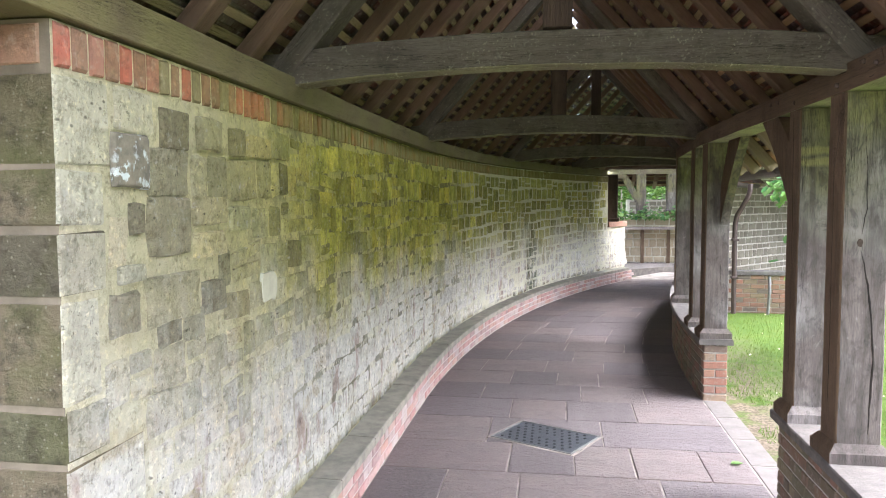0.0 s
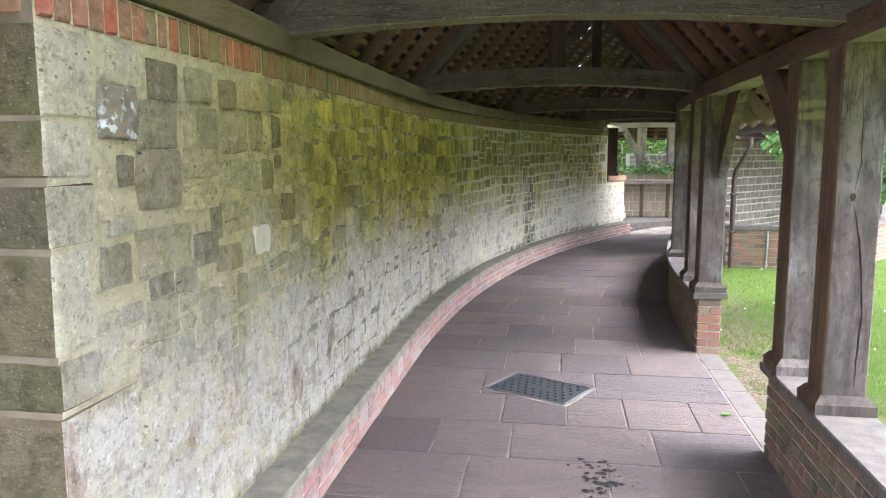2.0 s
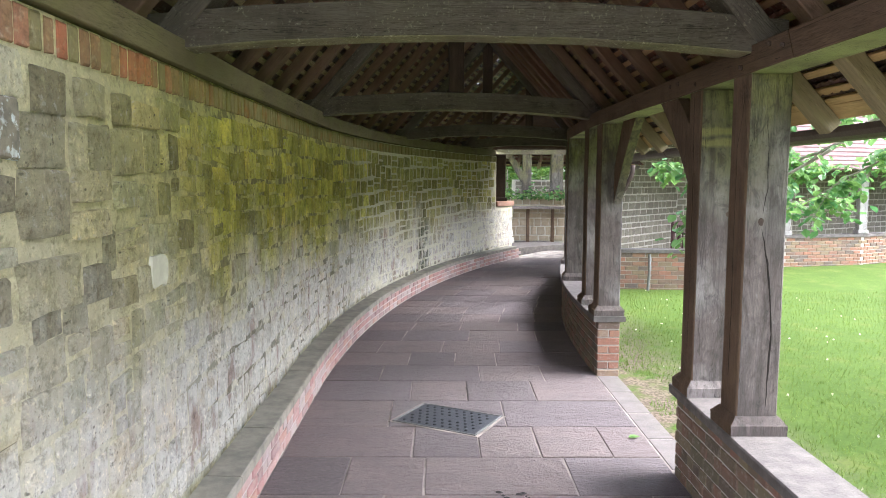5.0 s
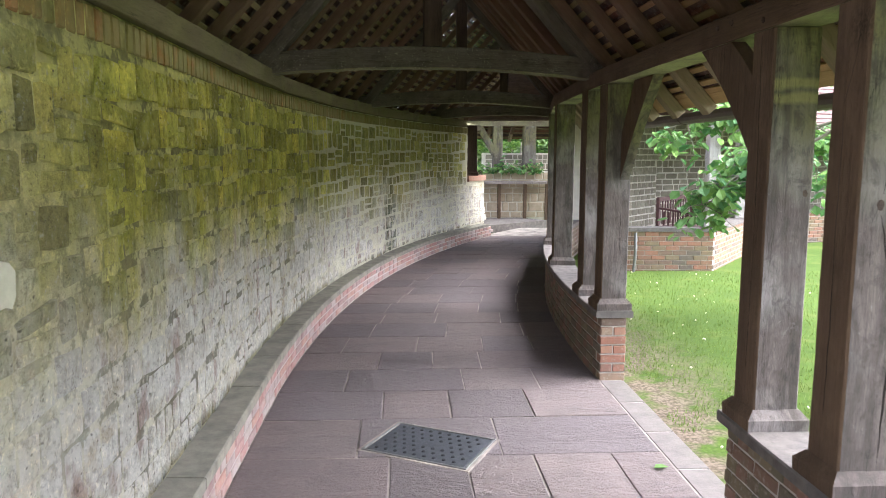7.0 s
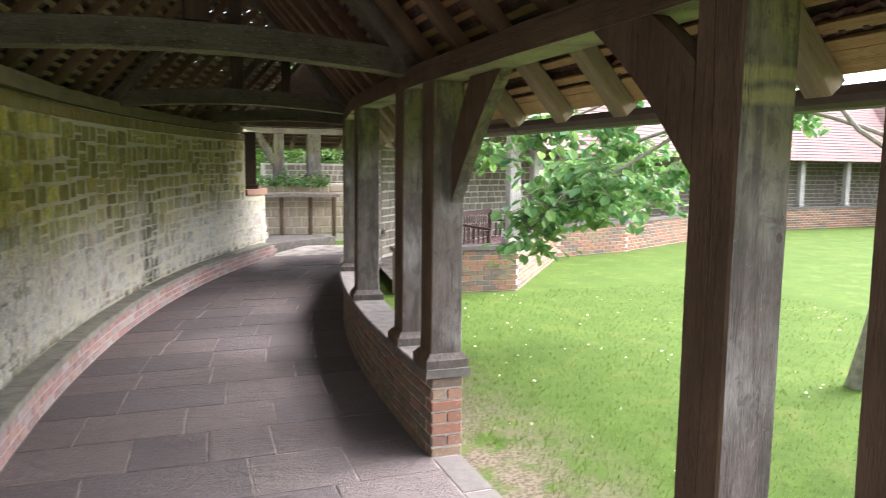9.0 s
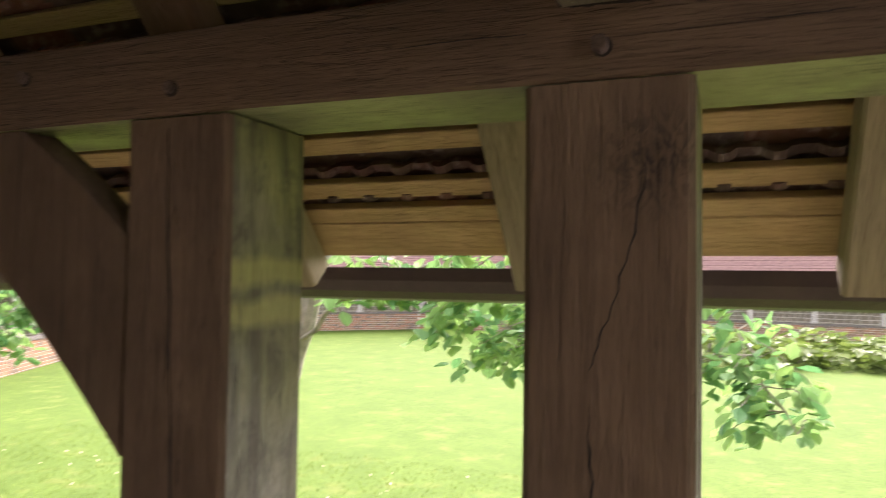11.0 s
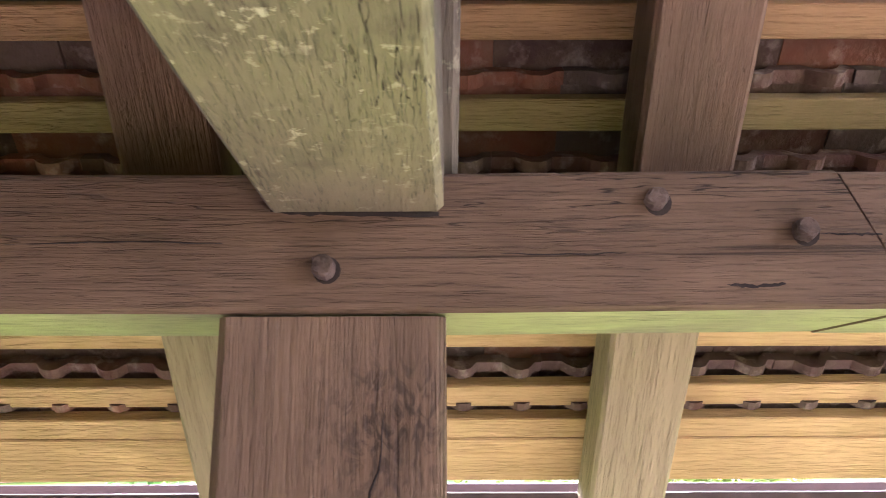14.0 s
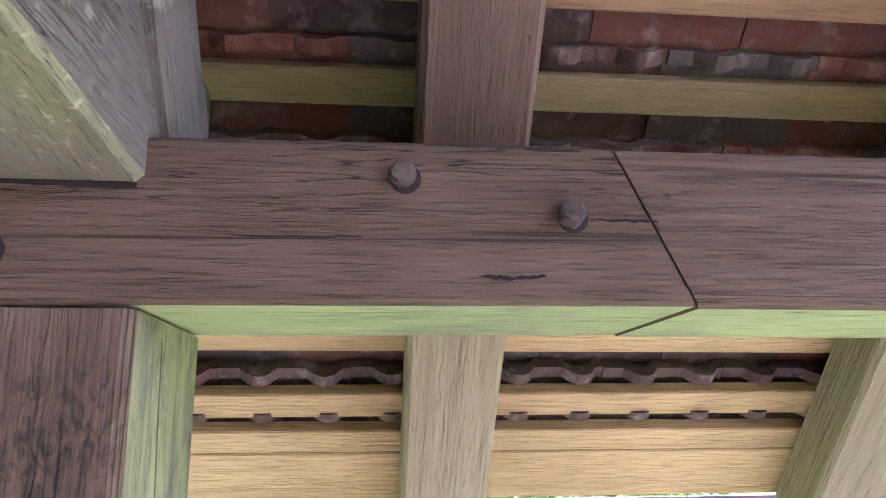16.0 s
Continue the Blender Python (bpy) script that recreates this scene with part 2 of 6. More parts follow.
    if lichen:
        specks = n.math("MULTIPLY", n.ramp(n.noise(75, 4), 0.57, 0.66), n.ramp(n.noise(7, 4), 0.42, 0.6))
        base = n.mix(n.math("MULTIPLY", specks, lichen), base, (0.56, 0.55, 0.36))
        base = n.mix(n.math("MULTIPLY", n.ramp(n.noise(11, 6), 0.54, 0.7), 0.5), base, tuple(c * 0.5 for c in dark))
    for z0, half in bands:
        x, y, z = n.axis()
        arc = n.math("ADD", z, n.math("MULTIPLY", n.noise(9, 2), 0.03))
        ring = n.ramp(n.math("ABSOLUTE", n.math("SUBTRACT", arc, z0 + 0.015)), half, half * 0.4)
        base = n.mix(n.math("MULTIPLY", ring, 0.45), base, (0.46, 0.43, 0.15))
    if swirl:
        gap = n.t.nodes.new("ShaderNodeVectorMath")
        gap.operation = "DISTANCE"
        n.put(gap.inputs[0], n.co)
        gap.inputs[1].default_value = swirl
        near = n.ramp(n.math("ADD", gap.outputs["Value"], n.math("MULTIPLY", n.noise(14, 3), 0.05)), 0.115, 0.03)
        streak = n.ramp(n.noise(1.0, 4, n.scale(n.co, (30.0, 62.0, 34.0)), 0.6, 2.2), 0.44, 0.6)
        base = n.mix(n.math("MULTIPLY", n.math("MULTIPLY", near, streak), 0.85), base, tuple(c * 0.22 for c in dark))
    # short open drying checks and dark pores along the grain
    s2 = [95.0, 95.0, 95.0]
    s2[axis] = 4.2
    open_line = n.ramp(n.math("ABSOLUTE", n.math("SUBTRACT", n.noise(1.0, 3, n.scale(n.ob, s2), 0.5, 0.3), 0.5)), 0.014, 0.003)
    checks = n.math("MULTIPLY", open_line, n.ramp(n.noise(1.0, 4, n.scale(n.ob, [v * 0.09 if i != axis else 1.3 for i, v in enumerate(s2)])), 0.5, 0.62))
    base = n.mix(n.math("MULTIPLY", checks, 0.85 * figure), base, tuple(c * 0.16 for c in dark))
    s3 = [520.0, 520.0, 520.0]
    s3[axis] = 24.0
    pores = n.ramp(n.noise(1.0, 3, n.scale(n.ob, s3), 0.6), 0.55, 0.72)
    base = n.mix(n.math("MULTIPLY", pores, 0.55 * figure), base, tuple(c * 0.4 for c in dark))
    height = n.math("ADD", n.math("ADD", grain, fibre), n.math("MULTIPLY", cracks, 1.5))
    height = n.math("SUBTRACT", height, n.math("ADD", n.math("MULTIPLY", checks, 2.2), pores))
    return n.done(base, height, 0.7, 0.006)


def plain_material(name, a, b, s=8.0, rough=0.8, metal=0.0, bump=0.3, per=0.0, spec=0.3):
    n = Nodes(name, rough, metal, spec)
    base = n.mix(n.ramp(n.noise(s, 6), 0.3, 0.7), a, b)
    if per:
        base = n.mix(n.math("MULTIPLY", n.rand(), per), base, tuple(c * 0.5 for c in a))
    return n.done(base, n.noise(s * 6, 5), bump, 0.006)


def flag_material():
    n = Nodes("york_flagstone", 0.72)
    base = n.palette(n.rand(), [(0.172, 0.138, 0.131), (0.128, 0.108, 0.107), (0.184, 0.149, 0.139), (0.146, 0.123, 0.124), (0.176, 0.144, 0.135)])
    layers = n.noise(2.2, 6, n.scale(n.co, (1.0, 2.2, 1.0)), 0.6, 0.9)
    base = n.mix(n.math("MULTIPLY", n.ramp(layers, 0.4, 0.7), 0.6), base, (0.13, 0.108, 0.106))
    base = n.mix(n.math("MULTIPLY", n.ramp(n.noise(9, 7, rough=0.7), 0.54, 0.66), 0.4), base, (0.1, 0.085, 0.083))
    base = n.mix(n.math("MULTIPLY", n.ramp(n.noise(40, 5), 0.5, 0.75), 0.25), base, (0.34, 0.29, 0.25))
    ridges = n.math("PINGPONG", n.math("MULTIPLY", layers, 9.0), 1.0)
    return n.done(base, n.math("ADD", n.math("MULTIPLY", ridges, 0.8), n.math("MULTIPLY", n.noise(45, 6, rough=0.7), 1.8)), 0.8, 0.012)


def lawn_material():
    n = Nodes("mown_grass", 0.95, spec=0.1)
    base = n.mix(n.ramp(n.noise(1.3, 6), 0.35, 0.65), (0.064, 0.108, 0.018), (0.092, 0.142, 0.026))
    base = n.mix(n.ramp(n.noise(40, 5), 0.4, 0.7), base, (0.05, 0.085, 0.015))
    base = n.mix(n.math("MULTIPLY", n.ramp(n.noise(11, 6, rough=0.7), 0.48, 0.62), 0.45), base, (0.045, 0.08, 0.014))
    base = n.mix(n.math("MULTIPLY", n.ramp(n.noise(2.6, 5), 0.56, 0.68), 0.35), base, (0.15, 0.15, 0.05))
    x = n.axis()[0]
    bare = n.math("MULTIPLY", n.ramp(x, 2.6, 1.7), n.ramp(n.noise(3.6, 6), 0.38, 0.52))
    litter = n.mix(n.ramp(n.noise(38, 4), 0.42, 0.6), (0.19, 0.15, 0.11), (0.09, 0.075, 0.05))
    base = n.mix(bare, base, litter)
    return n.done(base, n.noise(60, 4), 0.25, 0.015)


def leaf_material(name, a, b):
    n = Nodes(name, 0.5, spec=0.35)
    base = n.palette(n.rand(True), [a, tuple((p + q) / 2 for p, q in zip(a, b)), b])
    n.put(n.b.inputs["Base Color"], base)
    trans = n.t.nodes.new("ShaderNodeBsdfTranslucent")
    n.t.links.new(base, trans.inputs["Color"])
    both = n.t.nodes.new("ShaderNodeMixShader")
    both.inputs[0].default_value = 0.4
    n.t.links.new(n.b.outputs[0], both.inputs[1])
    n.t.links.new(trans.outputs[0], both.inputs[2])
    n.t.links.new(both.outputs[0], n.t.nodes["Material Output"].inputs["Surface"])
    return n.mat


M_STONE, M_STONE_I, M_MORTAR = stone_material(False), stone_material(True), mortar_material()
REDS = [(0.3, 0.14, 0.095), (0.24, 0.12, 0.09), (0.33, 0.18, 0.12), (0.3, 0.21, 0.145), (0.2, 0.14, 0.11), (0.31, 0.15, 0.105)]
PINKS = [(0.34, 0.17, 0.155), (0.25, 0.15, 0.145), (0.38, 0.23, 0.205), (0.31, 0.23, 0.22), (0.33, 0.155, 0.14), (0.36, 0.29, 0.27), (0.36, 0.19, 0.15)]
DULL = [(0.25, 0.13, 0.085), (0.18, 0.115, 0.08), (0.29, 0.16, 0.1), (0.22, 0.16, 0.095), (0.31, 0.145, 0.09), (0.13, 0.1, 0.08)]
M_BRICK, M_BRICK_I = brick_material("red_brick", REDS), brick_material("red_brick", REDS, True)
M_KERB, M_KERB_I = brick_material("pink_brick", PINKS, False, 0.4, bloom=0.3), brick_material("pink_brick", PINKS, True, 0.4, bloom=0.3)
M_DULL, M_DULL_I = brick_material("weathered_brick", DULL), brick_material("weathered_brick", DULL, True)
M_JOINT = plain_material("brick_joint", (0.52, 0.47, 0.42), (0.36, 0.32, 0.28), 12, 0.95)
M_LEDGE = plain_material("grey_ledge_stone", (0.31, 0.29, 0.235), (0.17, 0.162, 0.135), 9, 0.85, per=0.3)
M_COPING = plain_material("coping_stone", (0.175, 0.155, 0.14), (0.085, 0.076, 0.069), 11, 0.75, per=0.2, bump=0.6)
# Mortar of the corner's end face, darkened with the shade it stands in.
M_DARKMORTAR = plain_material("shaded_mortar", (0.22, 0.18, 0.13), (0.12, 0.1, 0.07), 6, 0.95, bump=0.6)
M_FLAG, M_FLAGJOINT = flag_material(), plain_material("floor_joint", (0.44, 0.39, 0.34), (0.12, 0.1, 0.09), 3.5, 0.9)
OAK_D, OAK_L = (0.108, 0.068, 0.041), (0.222, 0.145, 0.089)
GREY_D, GREY_L = (0.125, 0.1, 0.088), (0.25, 0.208, 0.188)
M_OAK = [timber_material("brown_oak", OAK_D, OAK_L, 0.0, a) for a in range(3)]
M_ROOFOAK = timber_material("dark_oak", (0.06, 0.04, 0.027), (0.12, 0.08, 0.054), 0.0, 0)
M_GREY = timber_material("silvered_oak", GREY_D, GREY_L, 0.0, 2, post=True)
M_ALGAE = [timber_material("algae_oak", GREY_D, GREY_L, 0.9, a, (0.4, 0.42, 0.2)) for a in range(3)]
M_ALGAE_DARK = timber_material("olive_stained_oak", (0.12, 0.092, 0.048), (0.2, 0.158, 0.088), 0.6, 0, (0.16, 0.15, 0.045))
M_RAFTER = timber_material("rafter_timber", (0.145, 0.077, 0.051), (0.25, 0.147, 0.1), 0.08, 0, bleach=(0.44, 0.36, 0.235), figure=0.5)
M_BATTEN = timber_material("pine_batten", (0.24, 0.165, 0.085), (0.36, 0.26, 0.14), 0.15, 1)
M_TILE = brick_material("clay_tile", [(0.1, 0.048, 0.04), (0.07, 0.038, 0.034), (0.17, 0.062, 0.04), (0.095, 0.068, 0.064), (0.08, 0.046, 0.042)], False, 0.6)
M_TILE_I = brick_material("clay_tile", [(0.1, 0.048, 0.04), (0.07, 0.038, 0.034), (0.17, 0.062, 0.04), (0.095, 0.068, 0.064), (0.08, 0.046, 0.042)], True, 0.6)
M_GUTTER = plain_material("brown_gutter", (0.05, 0.035, 0.03), (0.075, 0.052, 0.045), 10, 0.45)
M_IRON = plain_material("iron_cover", (0.05, 0.054, 0.062), (0.085, 0.09, 0.1), 30, 0.55, 0.3)
M_STEEL = plain_material("galvanised_edge", (0.26, 0.26, 0.25), (0.15, 0.15, 0.145), 20, 0.5, 0.7)
M_PEG = plain_material("oak_peg", (0.06, 0.041, 0.031), (0.14, 0.1, 0.078), 60, 0.85, bump=0.8)
M_LAWN = lawn_material()
M_BLADE = leaf_material("grass_blade", (0.1, 0.155, 0.028), (0.17, 0.235, 0.055))
M_LEAF = leaf_material("broad_leaf", (0.085, 0.22, 0.08), (0.26, 0.42, 0.12))
M_HEDGE = leaf_material("hedge_leaf", (0.04, 0.1, 0.02), (0.12, 0.2, 0.04))
M_BARK = plain_material("pale_bark", (0.32, 0.29, 0.24), (0.15, 0.14, 0.1), 14, 0.9, bump=0.6)
M_SLATE = plain_material("dark_bench_wood", (0.06, 0.03, 0.03), (0.1, 0.05, 0.045), 12, 0.6)
M_SOIL = plain_material("sooty_ash", (0.02, 0.02, 0.02), (0.05, 0.045, 0.04), 30, 0.95)
M_PALE = plain_material("pale_painted_timber", (0.6, 0.58, 0.54), (0.45, 0.43, 0.4), 6, 0.7)


# ---- building helpers ----
def mesh_of(name, verts, faces, material, materials=None):
    me = bpy.data.meshes.new(name)
    me.from_pydata([tuple(v) for v in verts], [], faces)
    for m in materials or [material]:
        me.materials.append(m)
    return me


def empty(name, at=(0, 0, 0)):
    e = new(name)
    e.empty_display_size = 0.1
    e.matrix_world = Matrix.Translation(at)
    return e


def part(name, bm, material, parent, label=""):
    """Links a bmesh (or a mesh) as one object, under a thing or part, or at top level."""
    if isinstance(bm, bmesh.types.BMesh):
        me = bpy.data.meshes.new(name)
        bm.to_mesh(me)
        bm.free()
        for m in material if isinstance(material, list) else [material]:
            me.materials.append(m)
    else:
        me = bm
    ob = new(name, me)
    if parent is not None:
        ob.parent = parent
        ob.matrix_parent_inverse = parent.matrix_world.inverted()
    if label:
        ob["label"] = label
    return ob


def frame_of(p0, p1, up):
    a = (Vector(p1) - Vector(p0)).normalized()
    u = Vector(up)
    side = a.cross(u).normalized()
    u = side.cross(a).normalized()
    return a, side, u


def beam_bm(p0, p1, w, h, up=(0, 0, 1), chamfer=0.006, sag=0.0, steps=6, wobble=0.002, slots=None, seed=0):
    """A sawn timber from p0 to p1: w across, h along up, eased arrises, an optional camber. slots: material index of side, top, other side, bottom."""
    rng = random.Random(seed)
    bm = bmesh.new()
    a, side, u = frame_of(p0, p1, up)
    p0, p1, c = Vector(p0), Vector(p1), chamfer
    x, y = w / 2, h / 2
    ring = [(-x, -y + c), (-x, y - c), (-x + c, y), (x - c, y), (x, y - c), (x, -y + c), (x - c, -y), (-x + c, -y)]
    rows = []
    for i in range(steps + 1):
        f = i / steps
        mid = p0.lerp(p1, f) + u * (sag * (1 - (2 * f - 1) ** 2))
        dx, dy = rng.uniform(-wobble, wobble), rng.uniform(-wobble, wobble)
        rows.append([bm.verts.new(mid + side * (sx + dx) + u * (sy + dy)) for sx, sy in ring])
    for r0, r1 in zip(rows, rows[1:]):
        for k in range(8):
            f = bm.faces.new((r0[k], r0[(k + 1) % 8], r1[(k + 1) % 8], r1[k]))
            if slots:
                f.material_index = slots[(k // 2) % 4] if k % 2 == 0 else slots[((k + 1) // 2) % 4]
    bm.faces.new(rows[0][::-1])
    bm.faces.new(rows[-1])
    bmesh.ops.recalc_face_normals(bm, faces=bm.faces)
    return bm


def local_beam(name, p0, p1, w, h, material, parent, up=(0, 0, 1), label="", **kw):
    """A timber whose own x axis runs along its length, so that the grain follows it."""
    p0, p1 = Vector(p0), Vector(p1)
    a, side, u = frame_of(p0, p1, up)
    length = (p1 - p0).length
    bm = beam_bm((0, 0, 0), (length, 0, 0), w, h, (0, 0, 1), **kw)
    m = Matrix((( a.x, -side.x, u.x, p0.x), (a.y, -side.y, u.y, p0.y), (a.z, -side.z, u.z, p0.z), (0, 0, 0, 1)))
    ob = part(name, bm, material, None, label)
    ob.matrix_world = m
    if parent is not None:
        ob.parent = parent
        ob.matrix_parent_inverse = parent.matrix_world.inverted()
    return ob


def box_bm(x0, y0, z0, x1, y1, z1, bevel=0.0, segments=1):
    bm = bmesh.new()
    bmesh.ops.create_cube(bm, size=1.0)
    for v in bm.verts:
        v.co = Vector(((x0 + x1) / 2 + v.co.x * (x1 - x0), (y0 + y1) / 2 + v.co.y * (y1 - y0), (z0 + z1) / 2 + v.co.z * (z1 - z0)))
    if bevel:
        bmesh.ops.bevel(bm, geom=bm.edges[:], offset=bevel, segments=segments, affect="EDGES")
    return bm


# The walk runs along +y, then bends to the right. Two curves: the kerb side and the lawn side.
CX, CY, KERB_R = 20.36, 6.0, 21.5
RY, LAWN_R = 6.9, 19.075


def left_at(d, s, z=0.0):
    """A point d metres to the left of the kerb's face, s metres along the walk."""
    if s <= CY:
        return Vector((-1.14 - d, s, z))
    a = (s - CY) / KERB_R
    return Vector((CX - (KERB_R + d) * math.cos(a), CY + (KERB_R + d) * math.sin(a), z))


def left_yaw(s):
    return 0.0 if s <= CY else -(s - CY) / KERB_R


def right_at(x, s, z=0.0):
    """A point at offset x (1.285 is the low wall's inner face), s metres along the lawn side."""
    if s <= RY:
        return Vector((x, s, z))
    a = (s - RY) / LAWN_R
    return Vector((CX - (CX - x) * math.cos(a), RY + (CX - x) * math.sin(a), z))


def right_yaw(s):
    return 0.0 if s <= RY else -(s - RY) / LAWN_R


def sweep_bm(fn, section, stations, closed=True):
    """Sweeps a section of (offset, z) pairs along fn(offset, s, z)."""
    bm = bmesh.new()
    rows = [[bm.verts.new(fn(d, s, z)) for d, z in section] for s in stations]
    n = len(section)
    for r0, r1 in zip(rows, rows[1:]):
        for k in range(n if closed else n - 1):
            bm.faces.new((r0[k], r0[(k + 1) % n], r1[(k + 1) % n], r1[k]))
    if closed:
        bm.faces.new(rows[0])
        bm.faces.new(rows[-1][::-1])
    bmesh.ops.recalc_face_normals(bm, faces=bm.faces)
    return bm


def span(a, b, step):
    n = max(1, math.ceil((b - a) / step))
    return [a + (b - a) * i / n for i in range(n + 1)]


def stone_shape(rng, irregular=0.16):
    """A rough rubble face, 1 x 1 in x and z, its face towards -y: three rings and a middle."""
    n = 12
    verts, faces = [], []
    base = []
    cut = rng.uniform(0.02, 0.1)
    for i in range(n):
        side, f = divmod(i, 3)
        q = (-0.5 + cut, rng.uniform(-0.15, 0.15), 0.5 - cut)[f]
        e = 0.5 + rng.uniform(-0.05, 0.02)
        x, z = ((q, -e), (e, q), (-q, e), (-e, -q))[side]
        base.append((x + rng.uniform(-1, 1) * irregular * 0.1, z + rng.uniform(-1, 1) * irregular * 0.1))
    for scale, y in ((1.0, 0.02), (0.985, -0.45), (0.91, -0.88)):
        verts += [(x * scale, y + rng.uniform(-0.08, 0.08) * (scale < 1), z * scale) for x, z in base]
    verts.append((0, -0.9 + rng.uniform(-0.25, 0.1), 0))
    for r in range(2):
        for i in range(n):
            j = (i + 1) % n
            faces.append((r * n + i, r * n + j, (r + 1) * n + j, (r + 1) * n + i))
    for i in range(n):
        faces.append((2 * n + i, 2 * n + (i + 1) % n, 3 * n))
    return verts, faces


def brick_shape(rng):
    """A worn brick, 1 x 1 x 1 about its middle."""
    c = 0.05
    verts, faces = [], []
    for y, k in ((0.5, 1.0), (-0.42, 1.0), (-0.5, 0.93)):
        for x, z in ((-1, -1), (1, -1), (1, 1), (-1, 1)):
            verts.append((x * 0.5 * k + rng.uniform(-0.012, 0.012), y + rng.uniform(-0.02, 0.02), z * 0.5 * (k if k == 1 else 0.86) + rng.uniform(-0.03, 0.03)))
    for r in range(2):
        for i in range(4):
            j = (i + 1) % 4
            faces.append((r * 4 + i, r * 4 + j, (r + 1) * 4 + j, (r + 1) * 4 + i))
    faces.append((8, 9, 10, 11))
    faces.append((3, 2, 1, 0))
    return verts, faces


class Pieces:
    """Lays many alike pieces: the first ones as parts of their own, the rest joined."""

    def __init__(self, name, shapes, single, joined, parent, limit=300):
        self.name, self.parent, self.limit, self.count = name, parent, limit, 0
        self.single, self.joined = single, joined
        self.shapes = shapes
        self.meshes = [mesh_of(name, v, f, single) for v, f in shapes]
        self.verts, self.faces = [], []

    def lay(self, m, near, k):
        k %= len(self.shapes)
        if near and self.count < self.limit:
            self.count += 1
            ob = new(self.name, self.meshes[k])
            ob.parent = self.parent
            ob.matrix_parent_inverse = self.parent.matrix_world.inverted()
            ob.matrix_world = m
        else:
            v, f = self.shapes[k]
            n = len(self.verts)
            self.verts += [m @ Vector(p) for p in v]
            self.faces += [tuple(i + n for i in q) for q in f]

    def finish(self, name, label=""):
        if self.verts:
            ob = part(name, mesh_of(name, self.verts, self.faces, self.joined), None, self.parent, label)
            tagged(ob, kind="stuff")


def placed(p, yaw, sx, sy, sz):
    return Matrix.Translation(p) @ Matrix.Rotation(yaw, 4, "Z") @ Matrix.Diagonal((sx, sy, sz, 1))


RNG = random.Random(4)
STONES = [stone_shape(random.Random(i)) for i in range(24)]
BRICKS = [brick_shape(random.Random(i)) for i in range(8)]

# ---- ground and floor ----
ground = part("ground", mesh_of("ground", [(-150, -150, -0.06), (250, -150, -0.06), (250, 250, -0.06), (-150, 250, -0.06)], [(0, 1, 2, 3)], M_LAWN), None, None)
tagged(ground, "mown green lawn with bare patches along the paving", "lawn", kind="structure")

STATIONS = span(-4, 6, 1.0) + span(6.0, 19.0, 0.35)[1:]


def floor_bm():
    bm = bmesh.new()
    rows = []
    for s in STATIONS:
        l, r = left_at(0.15, s), right_at(1.46, s)
        rows.append([bm.verts.new((p.x, p.y, z)) for p, z in ((l, -0.006), (r, -0.006), (r, -0.15), (l, -0.15))])
    for a, b in zip(rows, rows[1:]):
        for k in range(4):
            bm.faces.new((a[k], a[(k + 1) % 4], b[(k + 1) % 4], b[k]))
    bmesh.ops.recalc_face_normals(bm, faces=bm.faces)
    return bm


floor = part("floor", floor_bm(), M_FLAGJOINT, None)
tagged(floor, "brown riven flagstone path with pale mortar joints", "paving", kind="structure")

# ---- stone wall on the closed side, with its kerb bench ----
WALL_D, WALL_START, WALL_END, LOW_END = 0.17, 1.77, 16.2, 17.1
LEDGE_Z, COURSE_Z, PLATE_Z = 0.265, 2.115, 2.25


def uneven_wall():
    """The wall's core, its face of hand-laid mortar swelling over and shrinking between the stones."""
    bm = bmesh.new()
    stations = span(WALL_START, WALL_END, 0.035)
    heights = span(-0.1, PLATE_Z - 0.003, 0.035)
    grid = []
    for s in stations:
        row = []
        for z in heights:
            p = left_at(0, s, z)
            big = noise.noise((p.x * 2.3, p.y * 2.3, z * 2.9))
            mid = noise.noise((p.x * 9.0, p.y * 9.0, z * 10.0 + 7))
            small = noise.noise((p.x * 23.0, p.y * 23.0, z * 23.0 + 3))
            swell = 0.002 * big + 0.0045 * mid + 0.002 * small + (0.001 if z < 0.9 else -0.001)
            if z > COURSE_Z - 0.02:
                swell = 0.0015 * mid - 0.004
            row.append(bm.verts.new(left_at(WALL_D - swell, s, z)))
        back = [bm.verts.new(left_at(WALL_D + 0.38, s, z)) for z in (heights[-1], heights[0])]
        grid.append(row + back)
    n = len(grid[0])
    for r0, r1 in zip(grid, grid[1:]):
        for k in range(n):
            bm.faces.new((r0[k], r0[(k + 1) % n], r1[(k + 1) % n], r1[k]))
    bm.faces.new(grid[0]).material_index = 1
    bm.faces.new(grid[-1][::-1])
    bmesh.ops.recalc_face_normals(bm, faces=bm.faces)
    return bm


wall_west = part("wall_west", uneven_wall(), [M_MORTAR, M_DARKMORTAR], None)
tagged(wall_west, "curved sandstone rubble wall with green algae and lime bloom", "stone wall", kind="structure")
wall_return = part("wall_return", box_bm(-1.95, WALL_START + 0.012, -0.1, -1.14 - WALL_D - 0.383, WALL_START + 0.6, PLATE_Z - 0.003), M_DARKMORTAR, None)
tagged(wall_return, "dark olive sandstone return wall at the corner, shade put into its colour", "stone wall", kind="structure")
wall_low_end = part("wall_low_end", sweep_bm(left_at, [(WALL_D, -0.1), (WALL_D + 0.38, -0.1), (WALL_D + 0.38, 1.17), (WALL_D, 1.17)], span(WALL_END + 0.003, LOW_END, 0.3)), M_MORTAR, None)
tagged(wall_low_end, "low end of the sandstone wall under a brick sill", "stone wall", kind="structure")
